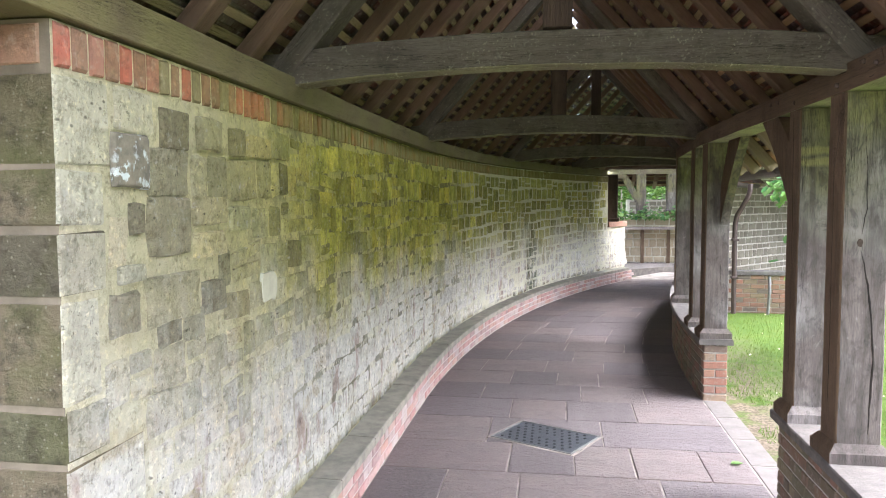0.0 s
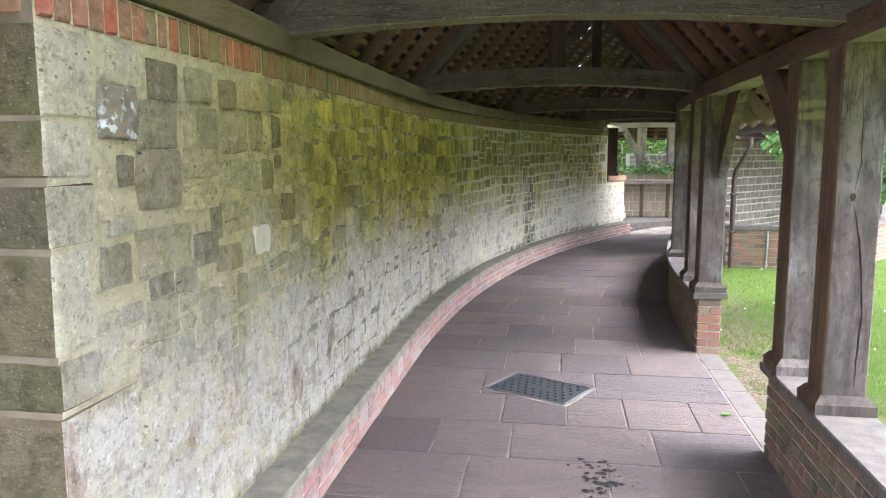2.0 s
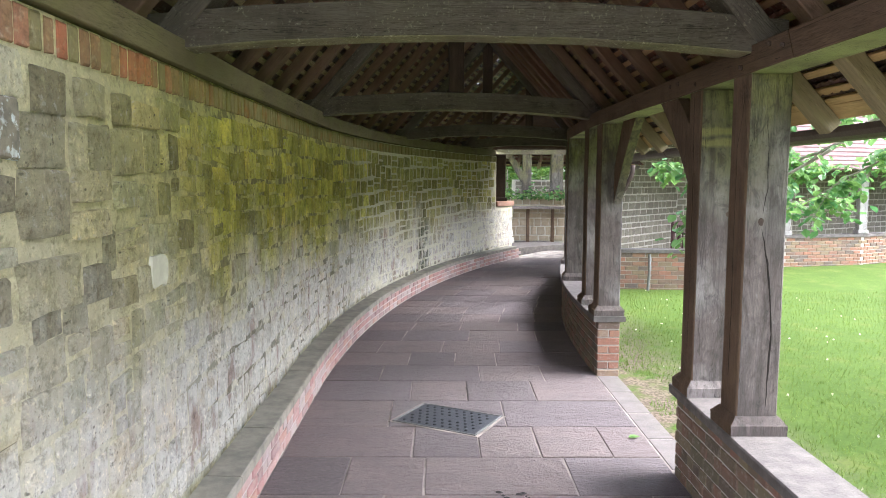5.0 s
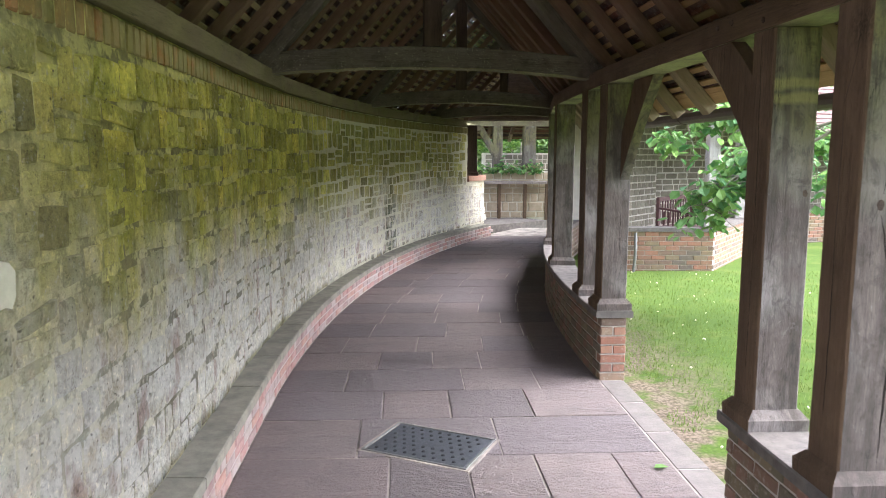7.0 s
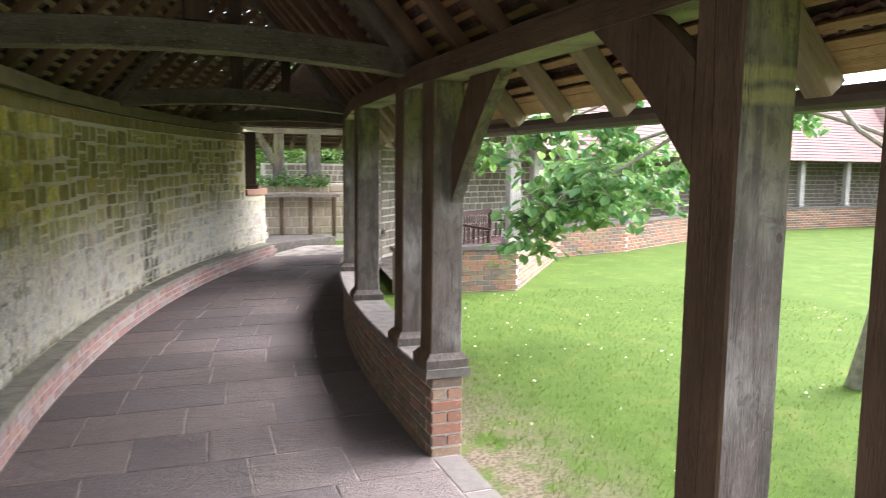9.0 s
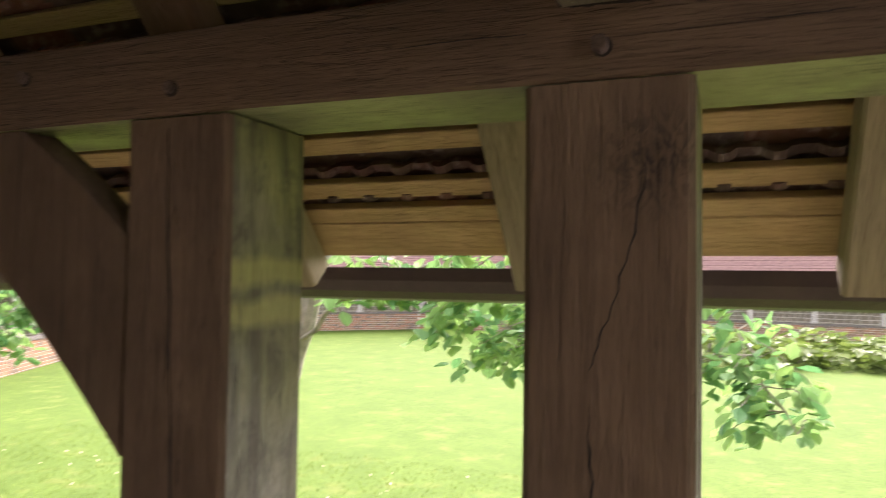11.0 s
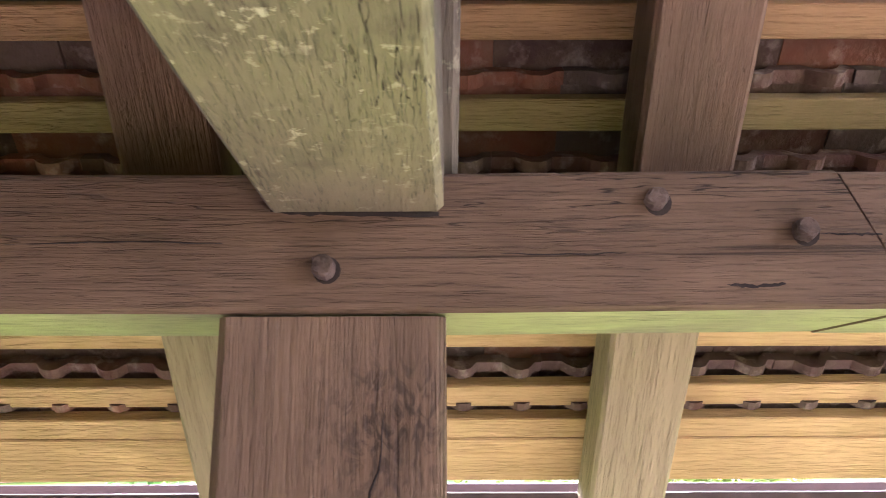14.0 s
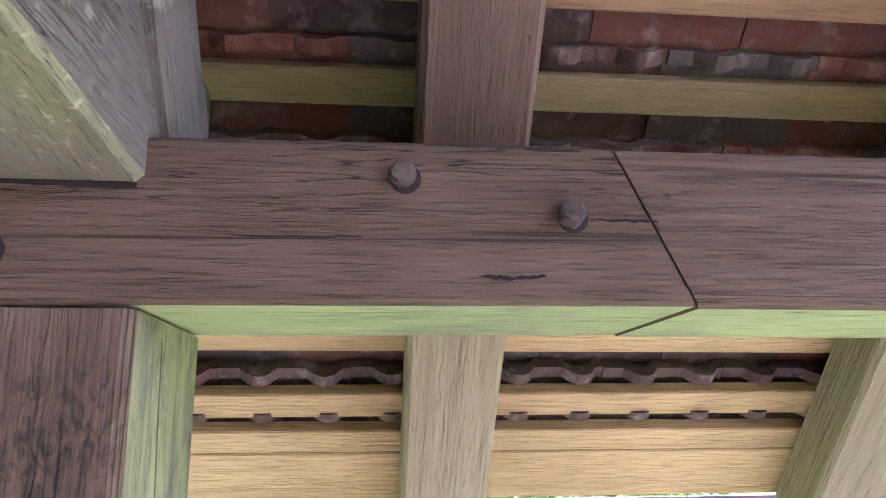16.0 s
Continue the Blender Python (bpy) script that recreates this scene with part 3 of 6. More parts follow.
kerb = part("kerb", sweep_bm(left_at, [(0.004, -0.1), (0.004, 0.205), (WALL_D - 0.003, 0.205), (WALL_D - 0.003, -0.1)], span(0.6, 6, 2) + span(6, LOW_END, 0.4)[1:]), M_JOINT, None)
tagged(kerb, "low red brick kerb bench with grey stone ledge", "kerb", kind="structure")


def lay_ledge():
    s = 0.55
    while s < LOW_END - 0.2:
        e = min(s + RNG.uniform(0.45, 0.75), LOW_END)
        part("ledge_slab", sweep_bm(left_at, [(-0.012, 0.208), (-0.015, 0.258), (-0.006, LEDGE_Z), (WALL_D + 0.02, LEDGE_Z + RNG.uniform(0, 0.006)), (WALL_D + 0.02, 0.208)], span(s + 0.004, e - 0.004, 0.3)), M_LEDGE, kerb)
        s = e


# ---- low brick walls on the lawn side, with stone copings ----
SILL = 0.49


def low_wall(name, a, b, label):
    ob = part(name, sweep_bm(right_at, [(1.291, -0.15), (1.484, -0.15), (1.484, SILL), (1.291, SILL)], span(a + 0.01, b - 0.01, 0.4)), M_JOINT, None)
    tagged(ob, label, "brick wall", kind="structure")
    s = a - 0.03
    while s < b:
        e = min(s + 0.9, b + 0.03)
        if b + 0.03 - e < 0.25:
            e = b + 0.03
        part("coping_slab", sweep_bm(right_at, [(1.245, SILL + 0.002), (1.242, SILL + 0.045), (1.25, SILL + 0.053), (1.522, SILL + 0.053), (1.53, SILL + 0.045), (1.53, SILL + 0.002)], span(s + 0.003, e - 0.003, 0.3)), M_COPING, ob)
        s = e
        if e >= b + 0.03:
            break
    return ob


low_wall_1 = low_wall("wall_low_1", 1.9, 4.42, "low red brick wall with stone coping beside the lawn")
low_wall_2 = low_wall("wall_low_2", 6.62, 16.0, "curving low red brick wall with stone coping beside the lawn")

# ---- oak posts ----
POST_TOP, COPE = 2.248, SILL + 0.053


def post(s, w=0.195, x=1.287, depth=0.2, label="square weathered oak post on a stone coping", braces=(), mats=None):
    p = right_at(x + depth / 2, s)
    yaw = right_yaw(s)
    e = empty("oak_post", (p.x, p.y, COPE))
    tagged(e, label, "post", "oak posts of the covered walk")
    m = Matrix.Translation((p.x, p.y, COPE)) @ Matrix.Rotation(yaw, 4, "Z")
    bm = bmesh.new()
    rng = random.Random(int(s * 100))
    hw, hd, h = w / 2, depth / 2, POST_TOP - COPE - 0.002
    c = 0.008
    ring = [(-hd, -hw + c), (-hd, hw - c), (-hd + c, hw), (hd - c, hw), (hd, hw - c), (hd, -hw + c), (hd - c, -hw), (-hd + c, -hw)]
    rows = []
    for i in range(9):
        z = 0.045 + (h - 0.045) * i / 8
        dx, dy = rng.uniform(-0.0015, 0.0015), rng.uniform(-0.0015, 0.0015)
        rows.append([bm.verts.new((px + dx, py + dy, z)) for px, py in ring])
    for r0, r1 in zip(rows, rows[1:]):
        for k in range(8):
            f = bm.faces.new((r0[k], r0[(k + 1) % 8], r1[(k + 1) % 8], r1[k]))
            # Inner side browner than the silvered ones, its shade put into the colour.
            f.material_index = 0 if k in (7, 0, 1) else 1
    bm.faces.new(rows[0])
    bm.faces.new(rows[-1])
    bmesh.ops.recalc_face_normals(bm, faces=bm.faces)
    shaft = part("shaft", bm, mats or [M_OAK[2], M_GREY], None, "weathered oak with drying cracks")
    shaft.matrix_world = m
    bm = bmesh.new()
    prof = [(0.034, 0.0), (0.036, 0.05), (0.03, 0.056), (0.004, 0.088), (-0.02, 0.088)]
    rows = [[bm.verts.new((sx * (hd + o), sy * (hw + o), z)) for sx, sy in ((-1, -1), (1, -1), (1, 1), (-1, 1))] for o, z in prof]
    for r0, r1 in zip(rows, rows[1:]):
        for k in range(4):
            # The base block's inner side is painted in the same shaded brown.
            bm.faces.new((r0[k], r0[(k + 1) % 4], r1[(k + 1) % 4], r1[k])).material_index = 0 if k == 3 else 1
    bm.faces.new(rows[0][::-1])
    bm.faces.new(rows[-1])
    base = part("base_block", bm, [M_OAK[2], M_GREY], None, "chamfered oak base block")
    base.matrix_world = m
    for ob in (shaft, base):
        ob.parent = e
        ob.matrix_parent_inverse = e.matrix_world.inverted()
    for way, foot, reach, x0 in braces:
        knee_brace(e, m, way, hw, hd, foot, reach, BR, x0, x0 + 0.07)
    return e


def knee_brace(e, m, way, hw, hd, foot, reach, mats, x0, x1):
    """A curved knee brace in the plane of the wall, from the post up to the wall plate."""
    bm = bmesh.new()
    foot, head = foot - COPE, POST_TOP - COPE - 0.002
    lower, upper = [], []
    for i in range(9):
        f = i / 8
        bow = 0.03 * math.sin(math.pi * f)
        lower.append((hw + 0.001 + reach * f - bow * 0.5, foot + (head - foot) * f + bow * 0.7))
        g = -0.004 * math.sin(math.pi * f)
        upper.append((hw + 0.001 + reach * 0.4 * f + g, foot + 0.33 + (head - foot - 0.33) * f - g))
    rows = [[bm.verts.new((x, way * p[0], p[1])) for p, x in ((lo, x0), (lo, x1), (up, x1), (up, x0))] for lo, up in zip(lower, upper)]
    for r0, r1 in zip(rows, rows[1:]):
        for k in range(4):
            # Lower edge in the paler oak: the light on it is put into colour.
            bm.faces.new((r0[k], r0[(k + 1) % 4], r1[(k + 1) % 4], r1[k])).material_index = 1 if k == 0 else 0
    bm.faces.new(rows[0][::-1])
    bm.faces.new(rows[-1])
    bmesh.ops.recalc_face_normals(bm, faces=bm.faces)
    ob = part("knee_brace", bm, mats, None, "curved oak knee brace")
    ob.matrix_world = m
    ob.parent = e
    ob.matrix_parent_inverse = e.matrix_world.inverted()


BR = [M_OAK[2], M_GREY]
M_SWIRL = timber_material("knotted_oak", OAK_D, OAK_L, 0.0, 2, swirl=(1.287, 3.612, 2.155), figure=0.4)
M_BANDED = timber_material("silvered_oak", GREY_D, GREY_L, 0.0, 2, post=True, bands=((2.02, 0.026), (1.962, 0.026)))
post(2.17)
post(3.665, label="square weathered oak post with a knot and long crack", mats=[M_SWIRL, M_GREY])
post(4.285, 0.19, label="square weathered oak post with a knee brace, algae near its head", braces=[(1, 1.742, 0.56, -0.096)], mats=[M_OAK[2], M_BANDED])
post(6.745, label="square weathered oak post with a knee brace on the wall end", braces=[(-1, 1.54, 0.66, 0.02)])
post(7.34, label="square weathered oak post, split along its length")
post(9.05)
post(10.85)
post(13.4)
post(15.4)

# ---- wall plates ----
PT = PLATE_Z + 0.125
PLATE_SLOTS = [0, 0, 1, 1]


def wall_plate(p0, p1, mats, label, slots=None, skew=(False, False)):
    ob = local_beam("wall_plate", p0, p1, 0.2, 0.125, mats, None, steps=8, slots=slots, seed=int(p0[1] * 31), chamfer=0.004)
    length = (Vector(p1) - Vector(p0)).length
    for v in ob.data.vertices:
        if (v.co.x < 0.001 and skew[0]) or (v.co.x > length - 0.001 and skew[1]):
            v.co.x += v.co.z * 0.48
    tagged(ob, label, "wall plate", "oak wall plates")
    return ob


MID = PLATE_Z + 0.0625
for s0, s1 in ((0.95, 3.187), (3.19, 7.0), (7.003, 9.3), (9.303, 11.3), (11.303, 13.6), (13.603, 16.6)):
    a, b = right_at(1.387, s0, MID), right_at(1.387, s1, MID)
    # Underside and outer face: algae, with the lawn's green bounce put into colour.
    wall_plate(a, b, [M_OAK[0], M_ALGAE[0]], "weathered oak wall plate over the posts, green on its underside", slots=[0, 0, 1, 1], skew=(s0 == 3.19, s1 == 3.187))
for s0, s1 in ((0.95, 4.9), (4.903, 7.7), (7.703, 9.6), (9.603, 11.6), (11.603, 13.6), (13.603, 16.1)):
    a, b = left_at(0.245, s0, MID + 0.004), left_at(0.245, s1, MID + 0.004)
    wall_plate(a, b, [M_ALGAE_DARK, M_OAK[0]], "green-stained oak wall plate on top of the stone wall", slots=[1, 1, 0, 0])

# ---- roof trusses ----
PITCH = 1.11
HALF = 1.45


def cross(sl, sr):
    """The two bearing points on the wall plates and the point under the ridge."""
    l, r = left_at(0.31, sl, PT), right_at(HALF, sr, PT)
    mid = (l + r) / 2
    run = (r - l).length / 2
    return l, r, Vector((mid.x, mid.y, PT + PITCH * run))


def truss(sl, sr, bow=0.0):
    l, r, top = cross(sl, sr)
    mid = (l + r) / 2
    e = empty("roof_truss", (mid.x, mid.y, 2.34))
    tagged(e, "dark oak king post truss with a cambered tie beam", "roof truss", "roof trusses of the covered walk")
    along = (r - l).normalized()
    lo, hi = l.copy(), r.copy()
    lo.z = hi.z = 2.322 + 0.0825
    tie = local_beam("tie_beam", lo, hi, 0.155, 0.165, [M_TIE, M_GREY_BEAM], e, label="cambered oak tie beam", sag=0.085, steps=16, slots=[0, 0, 0, 1], wobble=0.003, seed=int(sl * 7))
    for v in tie.data.vertices:
        v.co.y += bow * math.sin(math.pi * v.co.x / (hi - lo).length)
    local_beam("king_post", (mid.x, mid.y, 2.34 + 0.24), (mid.x, mid.y, top.z + 0.02), 0.14, 0.14, M_ROOFOAK, e, up=along, seed=3)
    for p, sgn in ((l, 1), (r, -1)):
        n = Vector((-along.x * sgn * PITCH, -along.y * sgn * PITCH, 1)).normalized()
        foot = p + along * sgn * 0.02 - n * 0.05
        local_beam("principal_rafter", foot + Vector((0, 0, 0.03)), top - n * 0.06 - along * sgn * 0.04, 0.17, 0.11, M_TIE, e, up=n, label="broad oak principal rafter", seed=int(sl))
    return e


M_GREY_BEAM = timber_material("worn_oak_underside", (0.12, 0.095, 0.07), (0.25, 0.2, 0.15), 0.55, 0, (0.27, 0.27, 0.12), lichen=0.75)
M_TIE = timber_material("dusty_oak", (0.09, 0.072, 0.054), (0.182, 0.152, 0.126), 0.25, 0, (0.2, 0.19, 0.11), lichen=0.3)
for sl, sr, bow in ((3.6, 3.642, 0.03), (7.15, 7.34, 0.0), (11.3, 11.3, 0.01), (14.7, 14.3, 0.0)):
    truss(sl, sr, bow)

# ---- roof: rafters, battens and tiles ----
roof = empty("roof", (0, 6, 3))
tagged(roof, "clay tiled pitched roof on rafters and battens, seen from below", "roof", kind="structure")
R_SPAN = 0.55
RAFTERS = [2.76 + R_SPAN * k for k in range(-3, 26)]
EAVE = 0.345


def slope_point(side, s, u, lift=0.0):
    """A point u metres (in plan) up from the bearing on one slope; lift is square to the slope, from the rafters' underside."""
    l, r, top = cross(s, s)
    p, sgn = (l, 1) if side == 0 else (r, -1)
    along = (r - l).normalized() * sgn
    n = Vector((-along.x * PITCH, -along.y * PITCH, 1)).normalized()
    return p + along * u + Vector((0, 0, PITCH * u)) + n * lift, along, n


def run_of(s):
    l, r, top = cross(s, s)
    return (r - l).length / 2


for s in RAFTERS:
    for side in (0, 1):
        u1 = run_of(s) - 0.01
        a, al, n = slope_point(side, s, -EAVE, 0.04)
        b, al, n = slope_point(side, s, u1, 0.04)
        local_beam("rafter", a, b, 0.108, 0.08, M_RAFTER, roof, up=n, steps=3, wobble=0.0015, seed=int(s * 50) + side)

GAUGE, FIRST = 0.0697, -0.2188
ROWS_UP = int((1.45 + 0.33) / GAUGE)
batten_v, batten_f = [], []


def batten_rows():
    """Pine battens: those over the near bays as parts, the rest joined."""
    cuts = RAFTERS[::3] + [RAFTERS[-1]]
    for side in (0, 1):
        for k in range(ROWS_UP):
            u = FIRST + (k - 1) * GAUGE if k else -0.2605
            for s0, s1 in zip(cuts, cuts[1:]):
                a, al, n = slope_point(side, s0 + 0.002, u, 0.092)
                b, al2, n2 = slope_point(side, s1 - 0.002, u, 0.092)
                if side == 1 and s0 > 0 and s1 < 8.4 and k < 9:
                    local_beam("batten", a, b, 0.038, 0.022, M_BATTEN_LIT if k < 4 else M_BATTEN_IN if k < 6 else M_BATTEN_WARM, roof, up=n, steps=2, chamfer=0.002, seed=k)
                else:
                    bm = beam_bm(a, b, 0.042, 0.022, n, 0.002, steps=1, wobble=0.0, seed=k)
                    i0 = len(batten_v)
                    batten_v.extend(v.co.copy() for v in bm.verts)
                    batten_f.extend(tuple(i0 + v.index for v in f.verts) for f in bm.faces)
                    bm.free()


# Eaves battens and boards: bounce from lawn and sky put into the pine.
M_BATTEN_LIT = timber_material("pine_batten", (0.5, 0.315, 0.145), (0.73, 0.51, 0.27), 0.08, 0, figure=0.2)
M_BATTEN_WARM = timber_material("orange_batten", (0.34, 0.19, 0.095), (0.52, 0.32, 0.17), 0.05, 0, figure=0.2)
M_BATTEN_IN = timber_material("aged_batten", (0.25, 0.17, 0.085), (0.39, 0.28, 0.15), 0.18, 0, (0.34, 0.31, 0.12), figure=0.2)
batten_rows()
tagged(part("battens", mesh_of("battens", batten_v, batten_f, M_BATTEN), None, roof, "sawn pine battens"), kind="stuff")
for s0, s1 in zip(RAFTERS[::3], RAFTERS[3::3]):
    a, al, n = slope_point(1, s0 + 0.002, -0.3035, 0.089)
    b, al, n = slope_point(1, s1 - 0.002, -0.3035, 0.089)
    local_beam("eaves_board", a, b, 0.088, 0.016, M_BATTEN_LIT, roof, up=n, steps=2, chamfer=0.002)


def tile_shape(wavy):
    """A plain clay tile, x along the eaves, y up the slope, with the rolled lip at its head."""
    w, l, t = 0.1645, 0.215, 0.012
    v = [(-w / 2, -l, 0.02), (w / 2, -l, 0.02), (w / 2, 0.0, 0.0), (-w / 2, 0.0, 0.0), (-w / 2, -l, 0.02 + t), (w / 2, -l, 0.02 + t), (w / 2, 0.0, t), (-w / 2, 0.0, t)]
    f = [(0, 3, 2, 1), (4, 5, 6, 7), (0, 1, 5, 4), (2, 3, 7, 6), (1, 2, 6, 5), (3, 0, 4, 7)]
    if wavy:
        n = 18
        base = len(v)
        for i in range(n + 1):
            x = -w / 2 + w * i / n
            ph = (i / n * 2.0) % 1.0
            dip = 0.017 * max(0.0, math.sin(math.pi * (ph - 0.12) / 0.5)) ** 0.6 if 0.12 < ph < 0.62 else 0.0
            for y, z in ((0.0, -dip - 0.014), (0.016, -dip - 0.014), (0.016, -dip + 0.004), (0.0, -dip + 0.004)):
                v.append((x, y - 0.006, z))
        for i in range(n):
            for k in range(4):
                p, q = base + i * 4 + k, base + i * 4 + (k + 1) % 4
                f.append((p, q, q + 4, p + 4))
        f.append(tuple(base + k for k in range(4)))
        f.append(tuple(base + n * 4 + k for k in (3, 2, 1, 0)))
    return v, f


def tile_matrix(side, s, u, lift):
    p, al, n = slope_point(side, s, u, lift)
    up = (al + Vector((0, 0, PITCH))).normalized()
    x = up.cross(n)
    return Matrix(((x.x, up.x, n.x, p.x), (x.y, up.y, n.y, p.y), (x.z, up.z, n.z, p.z), (0, 0, 0, 1)))


far_shape = ([(x * 1.05, y, z) for x, y, z in tile_shape(False)[0]], tile_shape(False)[1])
near_tiles = Pieces("roof_tile", [tile_shape(True)], M_TILE, M_TILE_I, roof, 300)
far_tiles = Pieces("roof_tile", [far_shape], M_TILE, M_TILE_I, roof, 0)
for side in (0, 1):
    for k in range(ROWS_UP):
        u = FIRST + (k - 1 + 0.34) * GAUGE
        s = RAFTERS[0] - 0.08 * (k % 2)
        while s < RAFTERS[-1]:
            near = side == 1 and 1.6 < s < 5.6 and k < 12
            m = tile_matrix(side, s, u, 0.113 + RNG.uniform(0, 0.004)) @ Matrix.Rotation(RNG.uniform(-0.004, 0.004), 4, "Z")
            if k == 0:
                m = tile_matrix(side, s, -0.232, 0.107) @ Matrix.Diagonal((1, 0.8, 1, 1))
            (near_tiles if near else far_tiles).lay(m, near, 0)
            s += 0.1655
near_tiles.finish("roof_tiles", "red clay tiles")
far_tiles.finish("roof_tiles", "red clay tiles")


def gutter():
    bm = bmesh.new()
    rows = []
    for s in span(0.9, 7, 1.4) + span(7, 15.5, 0.5)[1:]:
        ring = []
        for r, way in ((0.075, 1), (0.07, -1)):
            for i in range(9):
                a = math.pi + math.pi * (i if way > 0 else 8 - i) / 8
                ring.append(right_at(1.975 + r * math.cos(a), s, 2.036 + r * math.sin(a)))
        rows.append([bm.verts.new(v) for v in ring])
    n = len(rows[0])
    for r0, r1 in zip(rows, rows[1:]):
        for k in range(n):
            bm.faces.new((r0[k], r0[(k + 1) % n], r1[(k + 1) % n], r1[k]))
    bm.faces.new(rows[0])
    bm.faces.new(rows[-1][::-1])
    bmesh.ops.recalc_face_normals(bm, faces=bm.faces)
    e = empty("gutter", (1.975, 4.0, 2.0))
    tagged(e, "dark brown half-round gutter along the eaves", "gutter")
    part("trough", bm, M_GUTTER, e)
    for s in (1.6, 3.2, 5.35, 6.9, 8.8, 10.6):
        collar = sweep_bm(right_at, [(1.975 + 0.079 * math.cos(math.pi + math.pi * i / 8), 2.036 + 0.079 * math.sin(math.pi + math.pi * i / 8)) for i in range(9)] + [(1.975 + 0.0755 * math.cos(2 * math.pi - math.pi * i / 8), 2.036 + 0.0755 * math.sin(2 * math.pi - math.pi * i / 8)) for i in range(9)], [s - 0.03, s + 0.03])
        part("joint_collar", collar, M_GUTTER, e)


gutter()

# ---- pieces of the floor and walls ----
lay_ledge()


def flag(x0, y0, x1, y1, rng):
    """One riven flag between two rows; its edges slightly uneven."""
    g = 0.005
    bm = bmesh.new()

    def at(fx, y):
        l, r = left_at(0.0, y), right_at(1.28, y)
        return l.lerp(r, fx)
    c = [at(x0, y0), at(x1, y0), at(x1, y1), at(x0, y1)]
    mid = sum(c, Vector()) / 4
    zt = rng.uniform(-0.003, 0.003)
    top, low = [], []
    for i, p in enumerate(c):
        d = mid - p
        q = p + Vector((math.copysign(g, d.x), math.copysign(g, d.y), 0))
        top.append(bm.verts.new((q.x + rng.uniform(-0.004, 0.004), q.y + rng.uniform(-0.004, 0.004), zt)))
    bm.faces.new(top)
    out = bmesh.ops.extrude_face_region(bm, geom=bm.faces[:])
    for v in out["geom"]:
        if isinstance(v, bmesh.types.BMVert):
            v.co.z -= 0.03
    bmesh.ops.recalc_face_normals(bm, faces=bm.faces)
    bmesh.ops.bevel(bm, geom=[e for e in bm.edges if all(v.co.z > -0.02 for v in e.verts)], offset=0.004, segments=1, affect="EDGES")
    return bm


def to_frac(x, y):
    l, r = left_at(0, y), right_at(1.28, y)
    return (x - l.x) / (r.x - l.x)


# row edges along the walk, and the joints across for the rows by the drain
ROW_Y = [-3.9, -3.3, -2.75, -2.2, -1.6, -1.05, -0.5, 0.1, 0.7, 1.25, 1.8, 2.35, 2.95, 3.5, 4.1, 4.66, 5.24, 5.85, 6.42, 6.96, 7.48, 8.03]
while ROW_Y[-1] < 16.6:
    ROW_Y.append(ROW_Y[-1] + 0.53 + 0.03 * math.sin(len(ROW_Y) * 2.1))
JOINTS = {4.1: (-0.69, -0.22, 0.65), 4.66: (-0.31, 0.13, 0.52, 0.98), 5.24: (-0.5, 0.35), 5.85: (-0.37, 0.09, 0.65), 6.42: (-0.66, 0.23, 0.8), 6.96: (-0.43, 0.02, 0.42), 7.48: (-0.75, -0.1, 0.5, 0.95)}


def lay_floor():
    rng = random.Random(8)
    for y0, y1 in zip(ROW_Y, ROW_Y[1:]):
        if y0 in JOINTS:
            cuts = [0.0] + [to_frac(x, (y0 + y1) / 2) for x in JOINTS[y0]] + [1.0]
        else:
            cuts = [0.0]
            while cuts[-1] < 0.72:
                cuts.append(cuts[-1] + rng.uniform(0.17, 0.34))
            cuts.append(1.0)
        for a, b in zip(cuts, cuts[1:]):
            part("flagstone", flag(a, y0, b, y1, rng), M_FLAG, floor)
    y = 4.46
    for e in (5.0, 5.55, 6.1, 6.6):
        part("edging_slab", box_bm(1.29, y + 0.006, -0.1, 1.475, e - 0.006, -0.002, 0.005), M_EDGING, floor)
        y = e


M_EDGING = plain_material("pale_edging_stone", (0.2, 0.176, 0.16), (0.135, 0.12, 0.11), 9, 0.8, per=0.15, bump=0.6)
lay_floor()


# single stones that stand out near the corner: along the wall, height, width, height of the face
CORNER_STONES = [
    (2.106, 1.89, 0.2, 0.172), (2.377, 2.012, 0.185, 0.138), (2.634, 2.018, 0.2, 0.13), (2.879, 2.005, 0.14, 0.12),
    (2.128, 1.712, 0.075, 0.105), (2.33, 1.682, 0.285, 0.205), (2.63, 1.731, 0.27, 0.115), (2.622, 1.602, 0.26, 0.1),
    (2.095, 1.541, 0.14, 0.06), (2.05, 1.422, 0.155, 0.135), (2.345, 1.434, 0.36, 0.175), (2.641, 1.401, 0.19, 0.125),
    (2.891, 1.694, 0.205, 0.105), (3.101, 2.0, 0.255, 0.1),
]


QUOINS = ((0.34, 0.3), (0.42, 0.22), (0.3, 0.38), (0.16, 0.2), (0.3, 0.17), (0.19, 0.21), (0.17, 0.21), (0.26, 0.25))


def quoin_reach(z):
    """How far the corner's dressed stones reach along the wall at a height."""
    low = -0.02
    for h, w in QUOINS:
        if z < low + h:
            return w
        low += h
    return 0.2


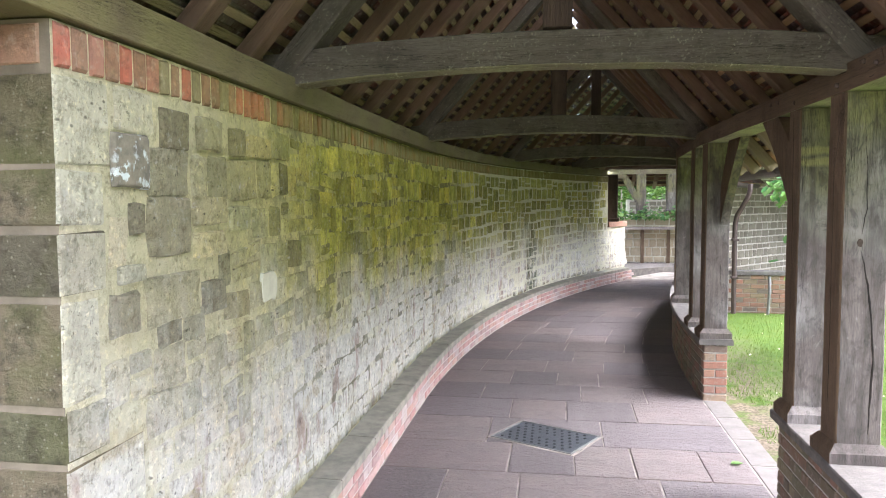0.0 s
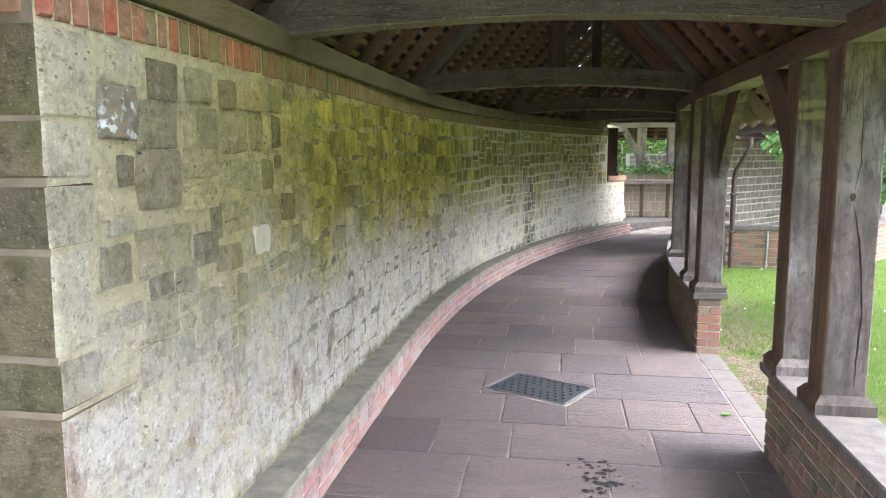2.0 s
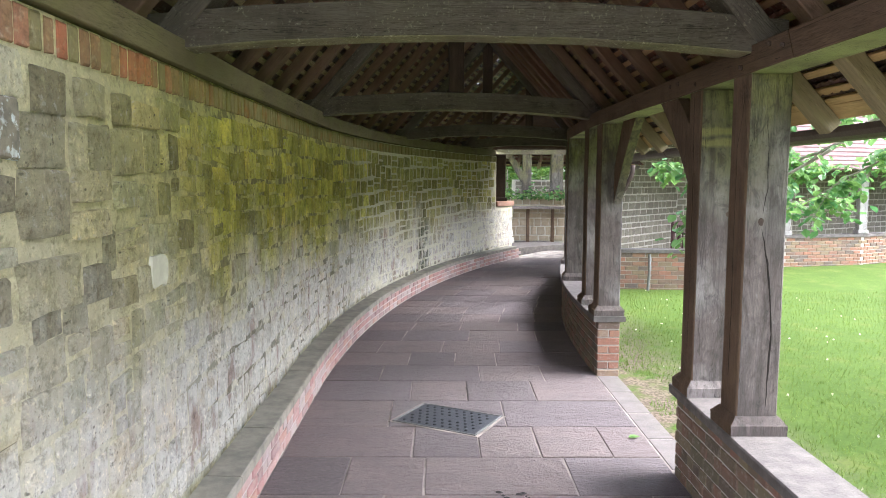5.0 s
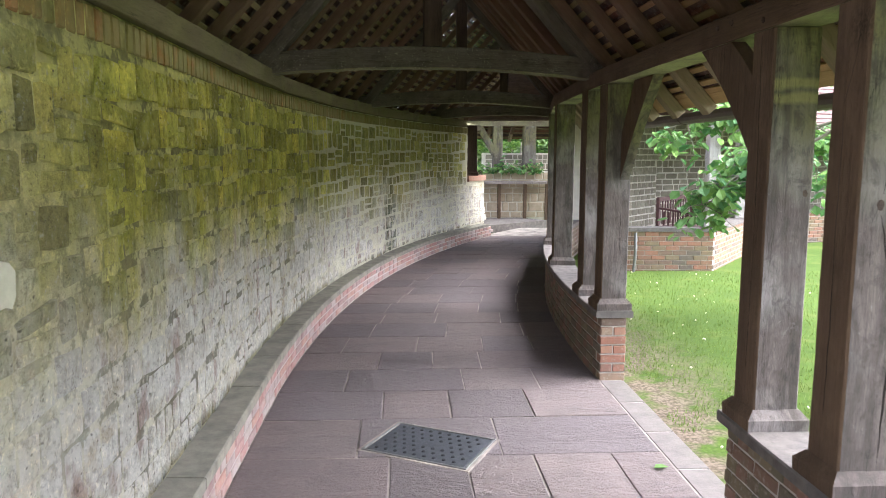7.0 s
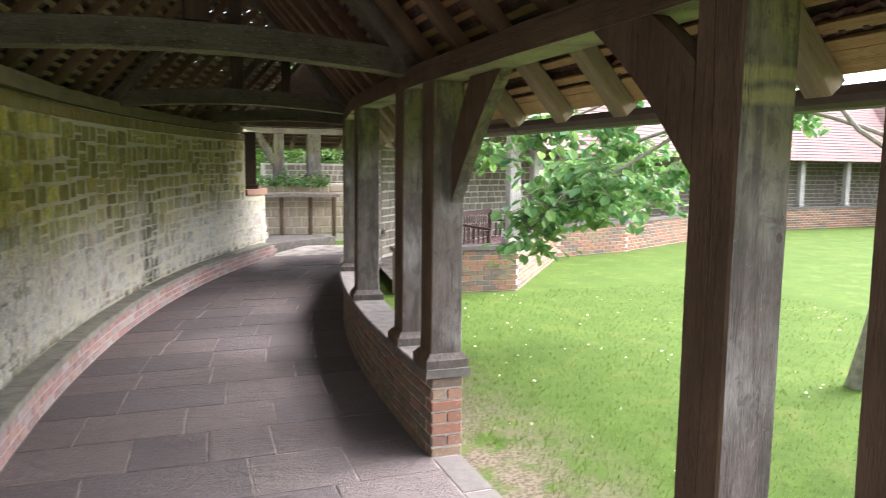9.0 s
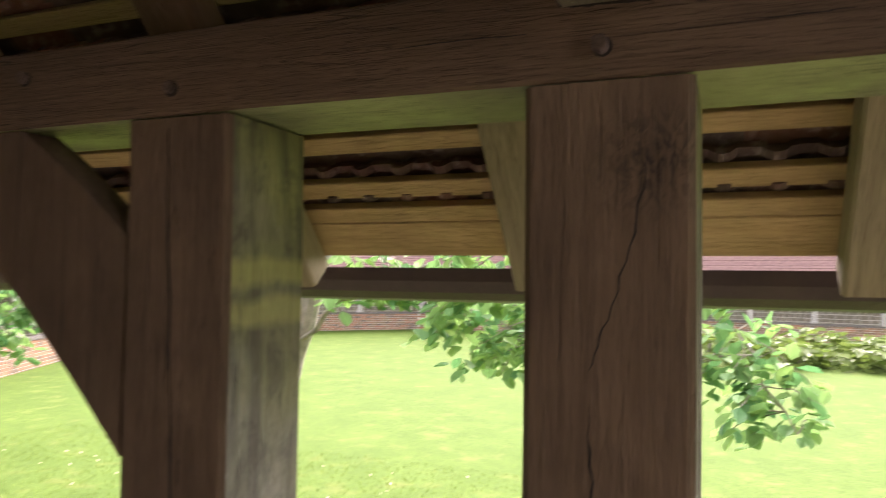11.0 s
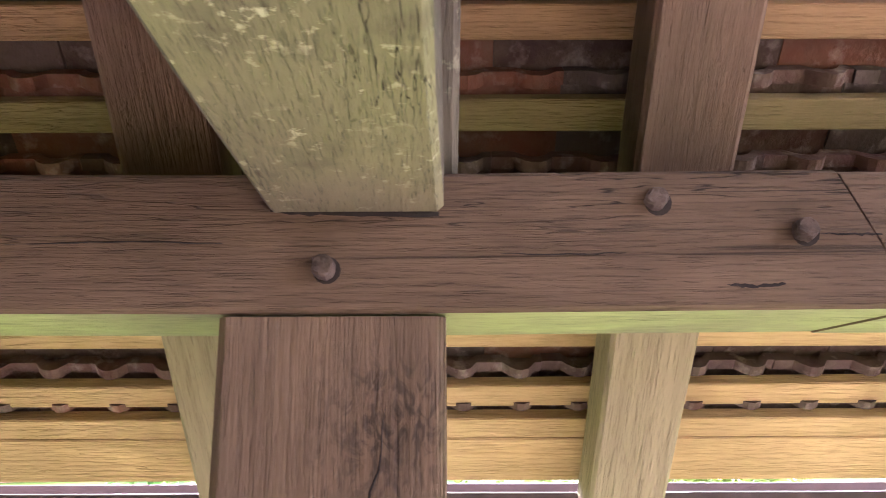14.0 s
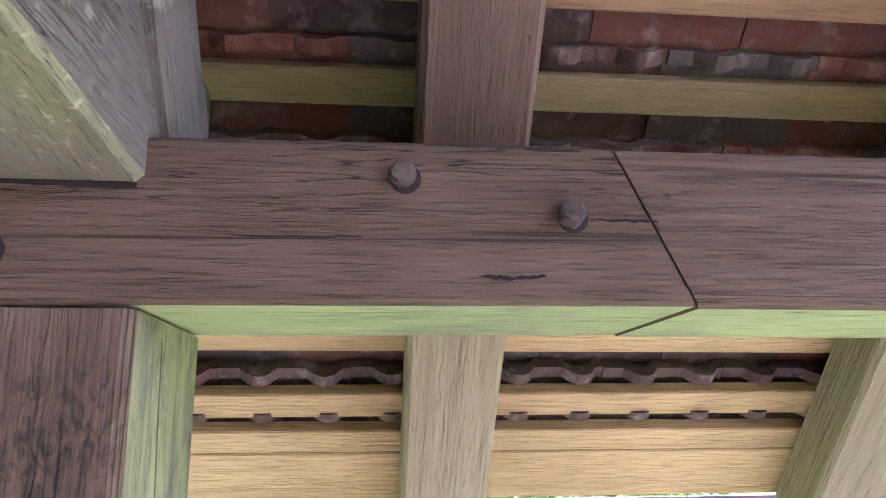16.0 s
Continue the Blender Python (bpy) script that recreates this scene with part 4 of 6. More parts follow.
def lay_stones():
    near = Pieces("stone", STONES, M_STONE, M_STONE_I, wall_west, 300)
    rng = random.Random(11)
    z, k, course = LEDGE_Z + 0.012, 0, 0
    heights = []
    while z < COURSE_Z - 0.05:
        h = rng.uniform(0.11, 0.21)
        if COURSE_Z - z - h < 0.08:
            h = COURSE_Z - z - 0.01
        heights.append((z, h))
        z += h
    for z, h in heights:
        s = WALL_START + quoin_reach(z + h / 2)
        course += 1
        while s < LOW_END - 0.1:
            w = rng.choice((rng.uniform(0.1, 0.17), rng.uniform(0.15, 0.32))) if s < 7 else rng.uniform(0.16, 0.34)
            top = COURSE_Z if s + w < WALL_END else 1.15
            if z + h * 0.6 < top:
                zz = z + h / 2 + 0.02 * math.sin(s * 1.9 + z * 5) + 0.012 * math.sin(s * 5.1 + z * 9)
                stack = [(zz, h)]
                if h > 0.13 and rng.random() < 0.22:
                    cut = rng.uniform(0.4, 0.6)
                    stack = [(zz - h / 2 + h * cut / 2, h * cut), (zz + h / 2 - h * (1 - cut) / 2, h * (1 - cut))]
                if any(abs(s + w / 2 - y) < (ww + w) / 2 - 0.4 * min(w, ww) and abs(zz - z1) < (hh + h) / 2 - 0.4 * min(h, hh) for y, z1, ww, hh in CORNER_STONES):
                    stack = []
                for sz, sh in stack:
                    gap = rng.uniform(0.01, 0.026) if s < 8 else rng.uniform(0.014, 0.022)
                    side_gap = gap if s < 8 else gap + 0.016
                    proud = rng.uniform(0.004, 0.007) if s > 8 else rng.uniform(0.008, 0.014) if z < 0.95 else rng.uniform(0.009, 0.017)
                    m = placed(left_at(WALL_D + 0.002, s + w / 2, sz), math.pi / 2 + left_yaw(s + w / 2), w - side_gap, proud, (sh - gap) * rng.uniform(0.92, 1.04))
                    near.lay(m @ Matrix.Rotation(rng.uniform(-0.06, 0.06), 4, "Y"), s < 5.4 and z > 0.5, rng.randrange(24))
            s += w
    near.finish("stones", "sandstone rubble")
    # dressed quoins at the corner
    z, k = -0.02, 0
    for h, w in QUOINS:
        h = min(h, COURSE_Z - z)
        if h > 0.03:
            bm = box_bm(-1.14 - WALL_D - (0.35, 0.38)[k % 2], WALL_START - 0.004, z + 0.008, -1.14 - WALL_D + 0.004, WALL_START + w - 0.012, z + h - 0.008, 0.007)
            for v in bm.verts:
                v.co += Vector((rng.uniform(-0.002, 0.002), rng.uniform(-0.004, 0.004), rng.uniform(-0.004, 0.004)))
            # Only the walk face stays pale; shade on the others is put into colour.
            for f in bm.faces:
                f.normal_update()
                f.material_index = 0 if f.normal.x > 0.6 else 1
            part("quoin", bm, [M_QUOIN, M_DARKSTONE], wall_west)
        z += h
        k += 1
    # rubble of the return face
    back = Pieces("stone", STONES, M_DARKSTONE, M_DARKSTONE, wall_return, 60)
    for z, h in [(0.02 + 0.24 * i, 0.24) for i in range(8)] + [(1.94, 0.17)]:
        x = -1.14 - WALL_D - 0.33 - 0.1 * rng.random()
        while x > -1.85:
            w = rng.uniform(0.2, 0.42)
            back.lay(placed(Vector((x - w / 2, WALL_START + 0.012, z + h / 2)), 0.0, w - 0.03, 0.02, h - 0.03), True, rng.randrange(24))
            x -= w
    back.finish("stones")


# Mossy olive stone of the return, its shade put into the dark base.
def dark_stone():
    n = Nodes("shaded_olive_stone", 0.9)
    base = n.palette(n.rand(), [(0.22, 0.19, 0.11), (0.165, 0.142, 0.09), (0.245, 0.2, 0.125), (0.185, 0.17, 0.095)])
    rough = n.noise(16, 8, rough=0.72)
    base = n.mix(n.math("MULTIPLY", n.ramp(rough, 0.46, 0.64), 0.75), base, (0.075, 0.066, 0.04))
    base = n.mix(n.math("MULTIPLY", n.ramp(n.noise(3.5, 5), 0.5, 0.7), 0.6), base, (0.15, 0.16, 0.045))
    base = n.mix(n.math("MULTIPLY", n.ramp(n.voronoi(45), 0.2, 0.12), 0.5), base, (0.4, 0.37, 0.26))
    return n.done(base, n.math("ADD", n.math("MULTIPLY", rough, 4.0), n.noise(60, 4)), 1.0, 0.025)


M_DARKSTONE = dark_stone()
M_QUOIN = stone_material(False, [(0.64, 0.6, 0.46), (0.56, 0.52, 0.4), (0.68, 0.64, 0.51), (0.52, 0.49, 0.38)])
lay_stones()


def lay_wall_bricks():
    top = Pieces("brick", BRICKS, M_TOP, M_TOP_I, wall_west, 120)
    rng = random.Random(5)
    x = -1.14 - WALL_D - 0.14
    for _ in range(2):
        top.lay(placed(Vector((x, WALL_START + 0.04, (COURSE_Z + PLATE_Z) / 2)), 0.0, 0.21, 0.09, 0.11), True, rng.randrange(8))
        x -= 0.24
    s = WALL_START + 0.04
    while s < WALL_END:
        w = 0.057
        m = placed(left_at(WALL_D + 0.041, s, (COURSE_Z + PLATE_Z) / 2), math.pi / 2 + left_yaw(s), w * rng.uniform(0.92, 1.05), 0.09 + rng.uniform(-0.006, 0.006), (PLATE_Z - COURSE_Z) * 0.88)
        top.lay(m, True, rng.randrange(8))
        s += 0.0745
    top.finish("bricks", "upright brick course")
    k = Pieces("brick", BRICKS, M_KERB, M_KERB_I, kerb, 300)
    for c in range(3):
        s = 0.65 + (0.11 if c % 2 else 0.0)
        z = 0.033 + c * 0.068
        while s < LOW_END:
            w = 0.215 if rng.random() < 0.8 else 0.105
            k.lay(placed(left_at(0.032, s + w / 2, z), math.pi / 2 + left_yaw(s + w / 2), w - 0.01, 0.066 + rng.uniform(0, 0.008), 0.057), s > 3, rng.randrange(8))
            s += w + 0.006
    k.finish("bricks", "pink bricks")


M_TOP, M_TOP_I = brick_material("header_brick", [(0.36, 0.11, 0.075), (0.24, 0.13, 0.085), (0.3, 0.14, 0.1), (0.2, 0.17, 0.1), (0.26, 0.15, 0.1)], False, 0.5, True), brick_material("header_brick", [(0.26, 0.12, 0.07), (0.2, 0.15, 0.08), (0.22, 0.14, 0.08), (0.18, 0.16, 0.07)], True, 0.6, True)
lay_wall_bricks()


# Low wall bricks: moss, and the shade they stand in, put into colour.
SHADED_MOSSY = [(0.2, 0.12, 0.085), (0.16, 0.12, 0.08), (0.24, 0.13, 0.095), (0.15, 0.13, 0.085), (0.13, 0.1, 0.075), (0.2, 0.16, 0.1)]
M_SHADED_MOSS, M_SHADED_MOSS_I = brick_material("shaded_mossy_brick", SHADED_MOSSY, False, 0.7), brick_material("shaded_mossy_brick", SHADED_MOSSY, True, 0.7)


def lay_low_bricks(wall, a, b, near_from, near_to):
    rng = random.Random(7)
    inner = Pieces("brick", BRICKS, M_SHADED_MOSS, M_SHADED_MOSS_I, wall, 260)
    ends = Pieces("brick", BRICKS, M_BRICK, M_BRICK_I, wall, 40)
    course = (SILL + 0.02) / 7.0
    for c in range(7):
        z = -0.02 + course * (c + 0.5)
        s, head = a + (0.0 if c % 2 else 0.11), c % 2
        while s < b - 0.05:
            w = min(0.205 if c % 2 else 0.1, b - s)
            for x, yaw in ((1.33, -math.pi / 2), (1.445, math.pi / 2)):
                inner.lay(placed(right_at(x, s + w / 2, z), yaw + right_yaw(s + w / 2), w - 0.009, 0.09 + rng.uniform(0, 0.006), course - 0.01), near_from < s < near_to, rng.randrange(8))
            s += w
        for s_end, yaw, sh in ((a, 0.0, 0.045), (b, math.pi, -0.045)):
            n = 1 if c % 2 == 0 else 2
            for i in range(n):
                x = 1.387 if n == 1 else 1.337 + 0.1 * i
                ends.lay(placed(right_at(x, s_end + sh, z), yaw + right_yaw(s_end), 0.197 if n == 1 else 0.09, 0.094, course - 0.014), True, rng.randrange(8))
    inner.finish("bricks", "weathered red bricks, darkened by shade put into the colour")


lay_low_bricks(low_wall_1, 1.9, 4.42, 1.8, 4.4)
lay_low_bricks(low_wall_2, 6.62, 16.0, 6.6, 9.5)


# ---- drain cover ----
def drain_cover():
    m = Matrix.Translation((-0.07, 5.4, 0.0)) @ Matrix.Rotation(math.atan2(-0.31, 0.585), 4, "Z")
    e = empty("drain_cover", (0, 0, 0))
    e.matrix_world = m
    tagged(e, "black cast iron drain cover in the paving, raised black studs for its holes", "drain cover")
    w, d = 0.67, 0.475
    bits = [("plate", box_bm(-w / 2 + 0.02, -d / 2 + 0.02, -0.01, w / 2 - 0.02, d / 2 - 0.02, 0.007, 0.003), M_IRON, "black cast iron plate")]
    for name, b in (("edge_strip", (-w / 2, -d / 2, w / 2, -d / 2 + 0.016)), ("edge_strip", (-w / 2, d / 2 - 0.016, w / 2, d / 2)), ("edge_strip", (-w / 2, -d / 2 + 0.018, -w / 2 + 0.016, d / 2 - 0.018)), ("edge_strip", (w / 2 - 0.016, -d / 2 + 0.018, w / 2, d / 2 - 0.018))):
        bits.append((name, box_bm(b[0], b[1], -0.01, b[2], b[3], 0.01, 0.002), M_STEEL, "galvanised edge strip"))
    bm = box_bm(-w / 2 - 0.022, -d / 2 - 0.018, -0.015, w / 2 + 0.022, d / 2 + 0.018, 0.0035, 0.002)
    bits.append(("mortar_bed", bm, M_FLAGJOINT, "pale mortar bed"))
    # Raised studs, black to stand in for the dark holes of the cover.
    stud = bmesh.new()
    bmesh.ops.create_cone(stud, cap_ends=True, segments=8, radius1=0.013, radius2=0.009, depth=0.006)
    stud_me = bpy.data.meshes.new("stud")
    stud.to_mesh(stud_me)
    stud.free()
    stud_me.materials.append(M_STUD)
    for name, bm, mat, label in bits:
        ob = part(name, bm, mat, None, label)
        ob.matrix_world = m
        ob.parent = e
        ob.matrix_parent_inverse = m.inverted()
    for i in range(9):
        for j in range(7):
            x, y = -w / 2 + 0.07 + (w - 0.14) * (i + (0.5 if j % 2 else 0.0)) / 8.5, -d / 2 + 0.06 + (d - 0.12) * j / 6
            if abs(j - 3) < 1 and 2 < i < 6:
                continue
            ob = new("stud", stud_me)
            ob.parent = e
            ob.matrix_parent_inverse = m.inverted()
            ob.matrix_world = m @ Matrix.Translation((x, y, 0.01))


M_STUD = plain_material("hole_stud", (0.012, 0.013, 0.015), (0.022, 0.023, 0.026), 30, 0.7, 0.1)
drain_cover()


# ---- pegs of the timber joints ----
def peg(x, y, z, r=0.0105, out=0.022, tilt=0.1):
    bm = bmesh.new()
    bmesh.ops.create_cone(bm, cap_ends=True, segments=11, radius1=r * 1.08, radius2=r * 0.95, depth=out + 0.03)
    rng = random.Random(int(y * 1000))
    for v in bm.verts:
        v.co += Vector((rng.uniform(-1, 1), rng.uniform(-1, 1), rng.uniform(-1, 1))) * 0.0011
    bmesh.ops.bevel(bm, geom=[e for e in bm.edges if all(v.co.z > 0 for v in e.verts)], offset=0.002, segments=1, affect="EDGES")
    ob = part("oak_peg", bm, M_PEG, None)
    ob.matrix_world = Matrix.Translation((x - out / 2 + 0.015, y, z)) @ Matrix.Rotation(-math.pi / 2 + tilt, 4, "Y")
    tagged(ob, "round dark oak peg driven through the beam", "peg", "oak pegs")
    # Thin proud disc; the gap's shade round the peg is its colour.
    hole = bmesh.new()
    bmesh.ops.create_cone(hole, cap_ends=True, segments=14, radius1=r * 1.16, radius2=r * 1.16, depth=0.001)
    hole.transform(Matrix.Translation((x - 0.0004, y - 0.002, z - 0.001)) @ Matrix.Rotation(-math.pi / 2, 4, "Y"))
    part("peg_gap_shade", hole, M_GAP_SHADE, ob, "dark disc for the shade in the gap round the peg")


M_GAP_SHADE = plain_material("gap_shade", (0.02, 0.014, 0.011), (0.035, 0.025, 0.02), 40, 0.95)
for y, z, o in ((3.671, 2.287, 0.016), (3.381, 2.3465, 0.01), (3.254, 2.3185, 0.012), (4.6, 2.33, 0.01), (4.75, 2.33, 0.01), (4.3, 2.29, 0.008)):
    peg(1.287, y, z, out=o)


# ---- foliage ----
def leaf_mesh(name, places, size, material, rng, droop=0.35):
    """Many separate leaves, each folded along its midrib, at the given places."""
    verts, faces = [], []
    for p in places:
        l = size * rng.uniform(0.65, 1.2)
        w = l * rng.uniform(0.6, 0.78)
        a = rng.uniform(0, 2 * math.pi)
        d = Vector((math.cos(a), math.sin(a), -droop * rng.uniform(0.0, 1.8))).normalized()
        n = Vector((rng.uniform(-0.5, 0.5), rng.uniform(-0.5, 0.5), 1))
        s = d.cross(n).normalized()
        u = s.cross(d)
        i = len(verts)
        fold = u * (-0.12 * w)
        verts += [p, p + d * l * 0.4 - s * w / 2 - fold, p + d * l * 0.8 - s * w * 0.4 - fold, p + d * l - u * 0.08 * l, p + d * l * 0.8 + s * w * 0.4 - fold, p + d * l * 0.4 + s * w / 2 - fold, p + d * l * 0.45 + fold, p + d * l * 0.8 + fold]
        faces += [(i, i + 1, i + 6), (i + 1, i + 2, i + 7, i + 6), (i + 2, i + 3, i + 7), (i, i + 6, i + 5), (i + 6, i + 7, i + 4, i + 5), (i + 7, i + 3, i + 4)]
    return mesh_of(name, verts, faces, material)


def tube_bm(bm, pts, radii, sides=7):
    rows = []
    for i, p in enumerate(pts):
        p = Vector(p)
        d = (Vector(pts[min(i + 1, len(pts) - 1)]) - Vector(pts[max(i - 1, 0)])).normalized()
        x = d.cross(Vector((0.3, 0.9, 0.2))).normalized()
        y = d.cross(x)
        rows.append([bm.verts.new(p + (x * math.cos(2 * math.pi * k / sides) + y * math.sin(2 * math.pi * k / sides)) * radii[i]) for k in range(sides)])
    for r0, r1 in zip(rows, rows[1:]):
        for k in range(sides):
            bm.faces.new((r0[k], r0[(k + 1) % sides], r1[(k + 1) % sides], r1[k]))
    bm.faces.new(rows[-1])


def bend(pts, n, rng, wild):
    """A smooth wavering line through the given points."""
    out = []
    for a, b in zip(pts, pts[1:]):
        for i in range(n):
            f = i / n
            out.append(Vector(a).lerp(Vector(b), f) + Vector((rng.uniform(-wild, wild), rng.uniform(-wild, wild), rng.uniform(-wild, wild))) * (0 if not out else 1))
    out.append(Vector(pts[-1]))
    return out


def garden_tree():
    rng = random.Random(21)
    e = empty("garden_tree", (5.25, 7.0, -0.06))
    tagged(e, "leaning pale-barked tree with broad green leaves on the lawn", "tree")
    bm = bmesh.new()
    trunk = bend([(5.25, 7.0, -0.1), (5.2, 6.75, 0.9), (5.2, 6.45, 1.9), (5.3, 6.2, 3.0), (5.2, 6.0, 4.4)], 4, rng, 0.02)
    tube_bm(bm, trunk, [0.11 - 0.075 * i / (len(trunk) - 1) for i in range(len(trunk))], 10)
    part("trunk", bm, M_BARK, e, "pale mossy bark")
    limbs = [
        [(5.2, 6.6, 1.4), (5.0, 6.1, 1.85), (4.9, 5.4, 2.1), (4.8, 4.8, 2.0), (4.7, 4.3, 1.6)],
        [(5.2, 6.5, 1.7), (4.6, 7.2, 2.5), (3.7, 7.8, 2.4), (2.95, 8.2, 2.15), (2.45, 8.35, 2.0)],
        [(4.3, 7.4, 2.45), (3.6, 7.7, 1.9), (3.0, 8.0, 1.5), (2.65, 8.1, 1.25)],
        [(5.2, 6.5, 1.9), (5.0, 7.6, 2.3), (4.7, 8.6, 1.9), (4.4, 9.2, 1.5)],
        [(5.3, 6.2, 3.0), (5.6, 5.2, 3.4), (5.4, 4.2, 2.6), (5.1, 3.5, 1.7), (4.8, 3.2, 1.2)],
        [(5.0, 6.1, 1.85), (5.3, 5.6, 1.9), (5.5, 5.2, 1.75), (5.6, 4.8, 1.6)],
        [(4.4, 7.6, 2.4), (3.9, 8.3, 2.0), (3.6, 8.8, 1.7), (3.4, 9.0, 1.5)],
        [(5.2, 6.1, 3.6), (6.2, 6.8, 4.2), (7.0, 7.4, 4.2)],
        [(5.2, 6.1, 3.4), (4.4, 6.2, 3.9), (3.7, 6.4, 3.6)],
    ]
    places = []
    for limb in limbs:
        line = bend(limb, 4, rng, 0.03)
        bm = bmesh.new()
        tube_bm(bm, line, [0.022 - 0.017 * i / (len(line) - 1) for i in range(len(line))], 6)
        for k in range(40):
            q = line[rng.randrange(len(line) // 3, len(line))]
            tip = q + Vector((rng.uniform(-1, 1), rng.uniform(-1, 1), rng.uniform(-0.6, 0.4))).normalized() * rng.uniform(0.18, 0.58)
            tw = bend([q, q.lerp(tip, 0.5) + Vector((0, 0, 0.04)), tip], 2, rng, 0.012)
            tube_bm(bm, tw, [0.006, 0.005, 0.004, 0.0035, 0.002], 4)
            for j in range(15):
                f = rng.uniform(0.35, 1.05)
                places.append(q.lerp(tip, f) + Vector((rng.gauss(0, 0.05), rng.gauss(0, 0.05), rng.gauss(0, 0.045))))
        part("limb", bm, M_BARK, e)
    part("crown", leaf_mesh("crown", places, 0.118, M_LEAF, rng, 0.75), None, e, "broad fresh green leaves")


garden_tree()


def hedge(name, box, count, size, material, label, seed, category="hedge"):
    """An uneven bank of leaves over dark twigs."""
    rng = random.Random(seed)
    x0, y0, z0, x1, y1, z1 = box
    e = empty(name, ((x0 + x1) / 2, (y0 + y1) / 2, z0))
    tagged(e, label, category)
    places = []
    for _ in range(count):
        x, y = rng.uniform(x0, x1), rng.uniform(y0, y1)
        top = z0 + (z1 - z0) * (0.62 + 0.38 * noise.noise((x * 0.45, y * 0.45, seed * 1.7)) + 0.12 * noise.noise((x * 2.1, y * 2.1, seed)))
        places.append(Vector((x, y, z0 + (top - z0) * rng.random() ** 0.7)))
    part("foliage", leaf_mesh("foliage", places, size, material, rng), None, e)
    bm = bmesh.new()
    for _ in range(max(6, int((x1 - x0 + y1 - y0) * 1.5))):
        x, y = rng.uniform(x0, x1), rng.uniform(y0, y1)
        line = bend([(x, y, z0 - 0.1), (x + rng.uniform(-0.3, 0.3), y + rng.uniform(-0.3, 0.3), z0 + (z1 - z0) * 0.55)], 3, rng, 0.06)
        tube_bm(bm, line, [0.05, 0.04, 0.03, 0.015], 5)
    tagged(part("stem_cluster", bm, M_BARK, e), kind="stuff")


hedge("garden_hedge", (-3.0, 17.2, -0.06, 0.9, 19.5, 2.6), 2600, 0.13, M_HEDGE, "bright green shrubs behind the end of the stone wall", 1, "shrub")
hedge("garden_hedge", (-1.5, 21.6, -0.06, 7.0, 23.6, 3.8), 5200, 0.16, M_HEDGE, "dense green shrubs on the bank behind the shelf", 2, "shrub")
hedge("tall_grass", (19.5, -6.0, -0.06, 22.5, 9.0, 1.0), 3200, 0.3, M_BLADE, "long pale green grass along the lawn's far edge", 3, "long grass")
for i, b in enumerate(((-26, 26, -0.06, 4, 31, 9), (2, 30, -0.06, 30, 35, 10), (32, -14, -0.06, 37, 30, 9), (-4, -30, -0.06, 34, -25, 9), (-34, -28, -0.06, -29, 28, 9))):
    hedge("tree_belt", b, 6500, 0.75, M_HEDGE, "distant belt of leafy trees round the garden", 10 + i, "trees")


def ivy():
    rng = random.Random(9)
    e = empty("ivy", (2.4, 19.75, 1.2))
    tagged(e, "trailing ivy and ferns on the top of the stone bank", "ivy")
    places = [Vector((rng.uniform(1.2, 3.3), 19.55 + rng.gauss(0, 0.12), 1.27 + abs(rng.gauss(0, 0.13)))) for _ in range(420)]
    part("leaves", leaf_mesh("leaves", places, 0.12, M_LEAF, rng, 0.6), None, e)


ivy()


def grass():
    rng = random.Random(31)
    verts, faces = [], []
    for _ in range(42000):
        x = 1.5 + 6.5 * rng.random() ** 1.6
        y = rng.uniform(1.5, 12.0)
        thin = noise.noise((x * 1.3, y * 1.3, 4.0))
        if x < 1.58 + max(0.0, thin + 0.2) * 0.9 or (1.5 < right_at(1.5, y).x and x < right_at(1.52, y).x):
            continue
        h = rng.uniform(0.015, 0.045)
        a = rng.uniform(0, math.pi)
        dx, dy = math.cos(a) * 0.004, math.sin(a) * 0.004
        lx, ly = rng.uniform(-0.02, 0.02), rng.uniform(-0.02, 0.02)
        i = len(verts)
        verts += [(x - dx, y - dy, -0.062), (x + dx, y + dy, -0.062), (x + lx, y + ly, -0.06 + h)]
        faces.append((i, i + 1, i + 2))
    ob = part("grass", mesh_of("grass", verts, faces, M_BLADE), None, None)
    tagged(ob, "short green grass blades of the lawn", "grass", kind="stuff")
    verts, faces = [], []
    for _ in range(170):
        x, y = 1.7 + 6 * rng.random(), rng.uniform(2, 12)
        r = rng.uniform(0.006, 0.016)
        i = len(verts)
        n = 6
        verts += [(x + r * math.cos(2 * math.pi * k / n), y + r * math.sin(2 * math.pi * k / n), -0.035 + rng.uniform(-0.01, 0.012)) for k in range(n)] + [(x, y, -0.02)]
        faces += [(i + k, i + (k + 1) % n, i + n) for k in range(n)]
    ob = part("petals", mesh_of("petals", verts, faces, M_PETAL), None, None)
    tagged(ob, "pale fallen petals and daisies on the lawn", "petals", kind="stuff")


M_PETAL = plain_material("pale_petal", (0.75, 0.73, 0.6), (0.6, 0.55, 0.4), 30, 0.7)
grass()

# ---- the far end of the walk ----
M_GREYSTONE = plain_material("grey_rubble", (0.44, 0.4, 0.31), (0.26, 0.235, 0.17), 7, 0.9, per=0.7)
M_WARM = plain_material("warm_sandstone", (0.62, 0.52, 0.38), (0.46, 0.38, 0.26), 9, 0.9, per=0.4, bump=1.0)
M_PALEMORTAR = plain_material("pale_mortar", (0.74, 0.7, 0.6), (0.58, 0.55, 0.46), 4, 0.95)
step_slab = part("step", box_bm(0, 0, 0, 1, 1, 1), M_COPING, None)
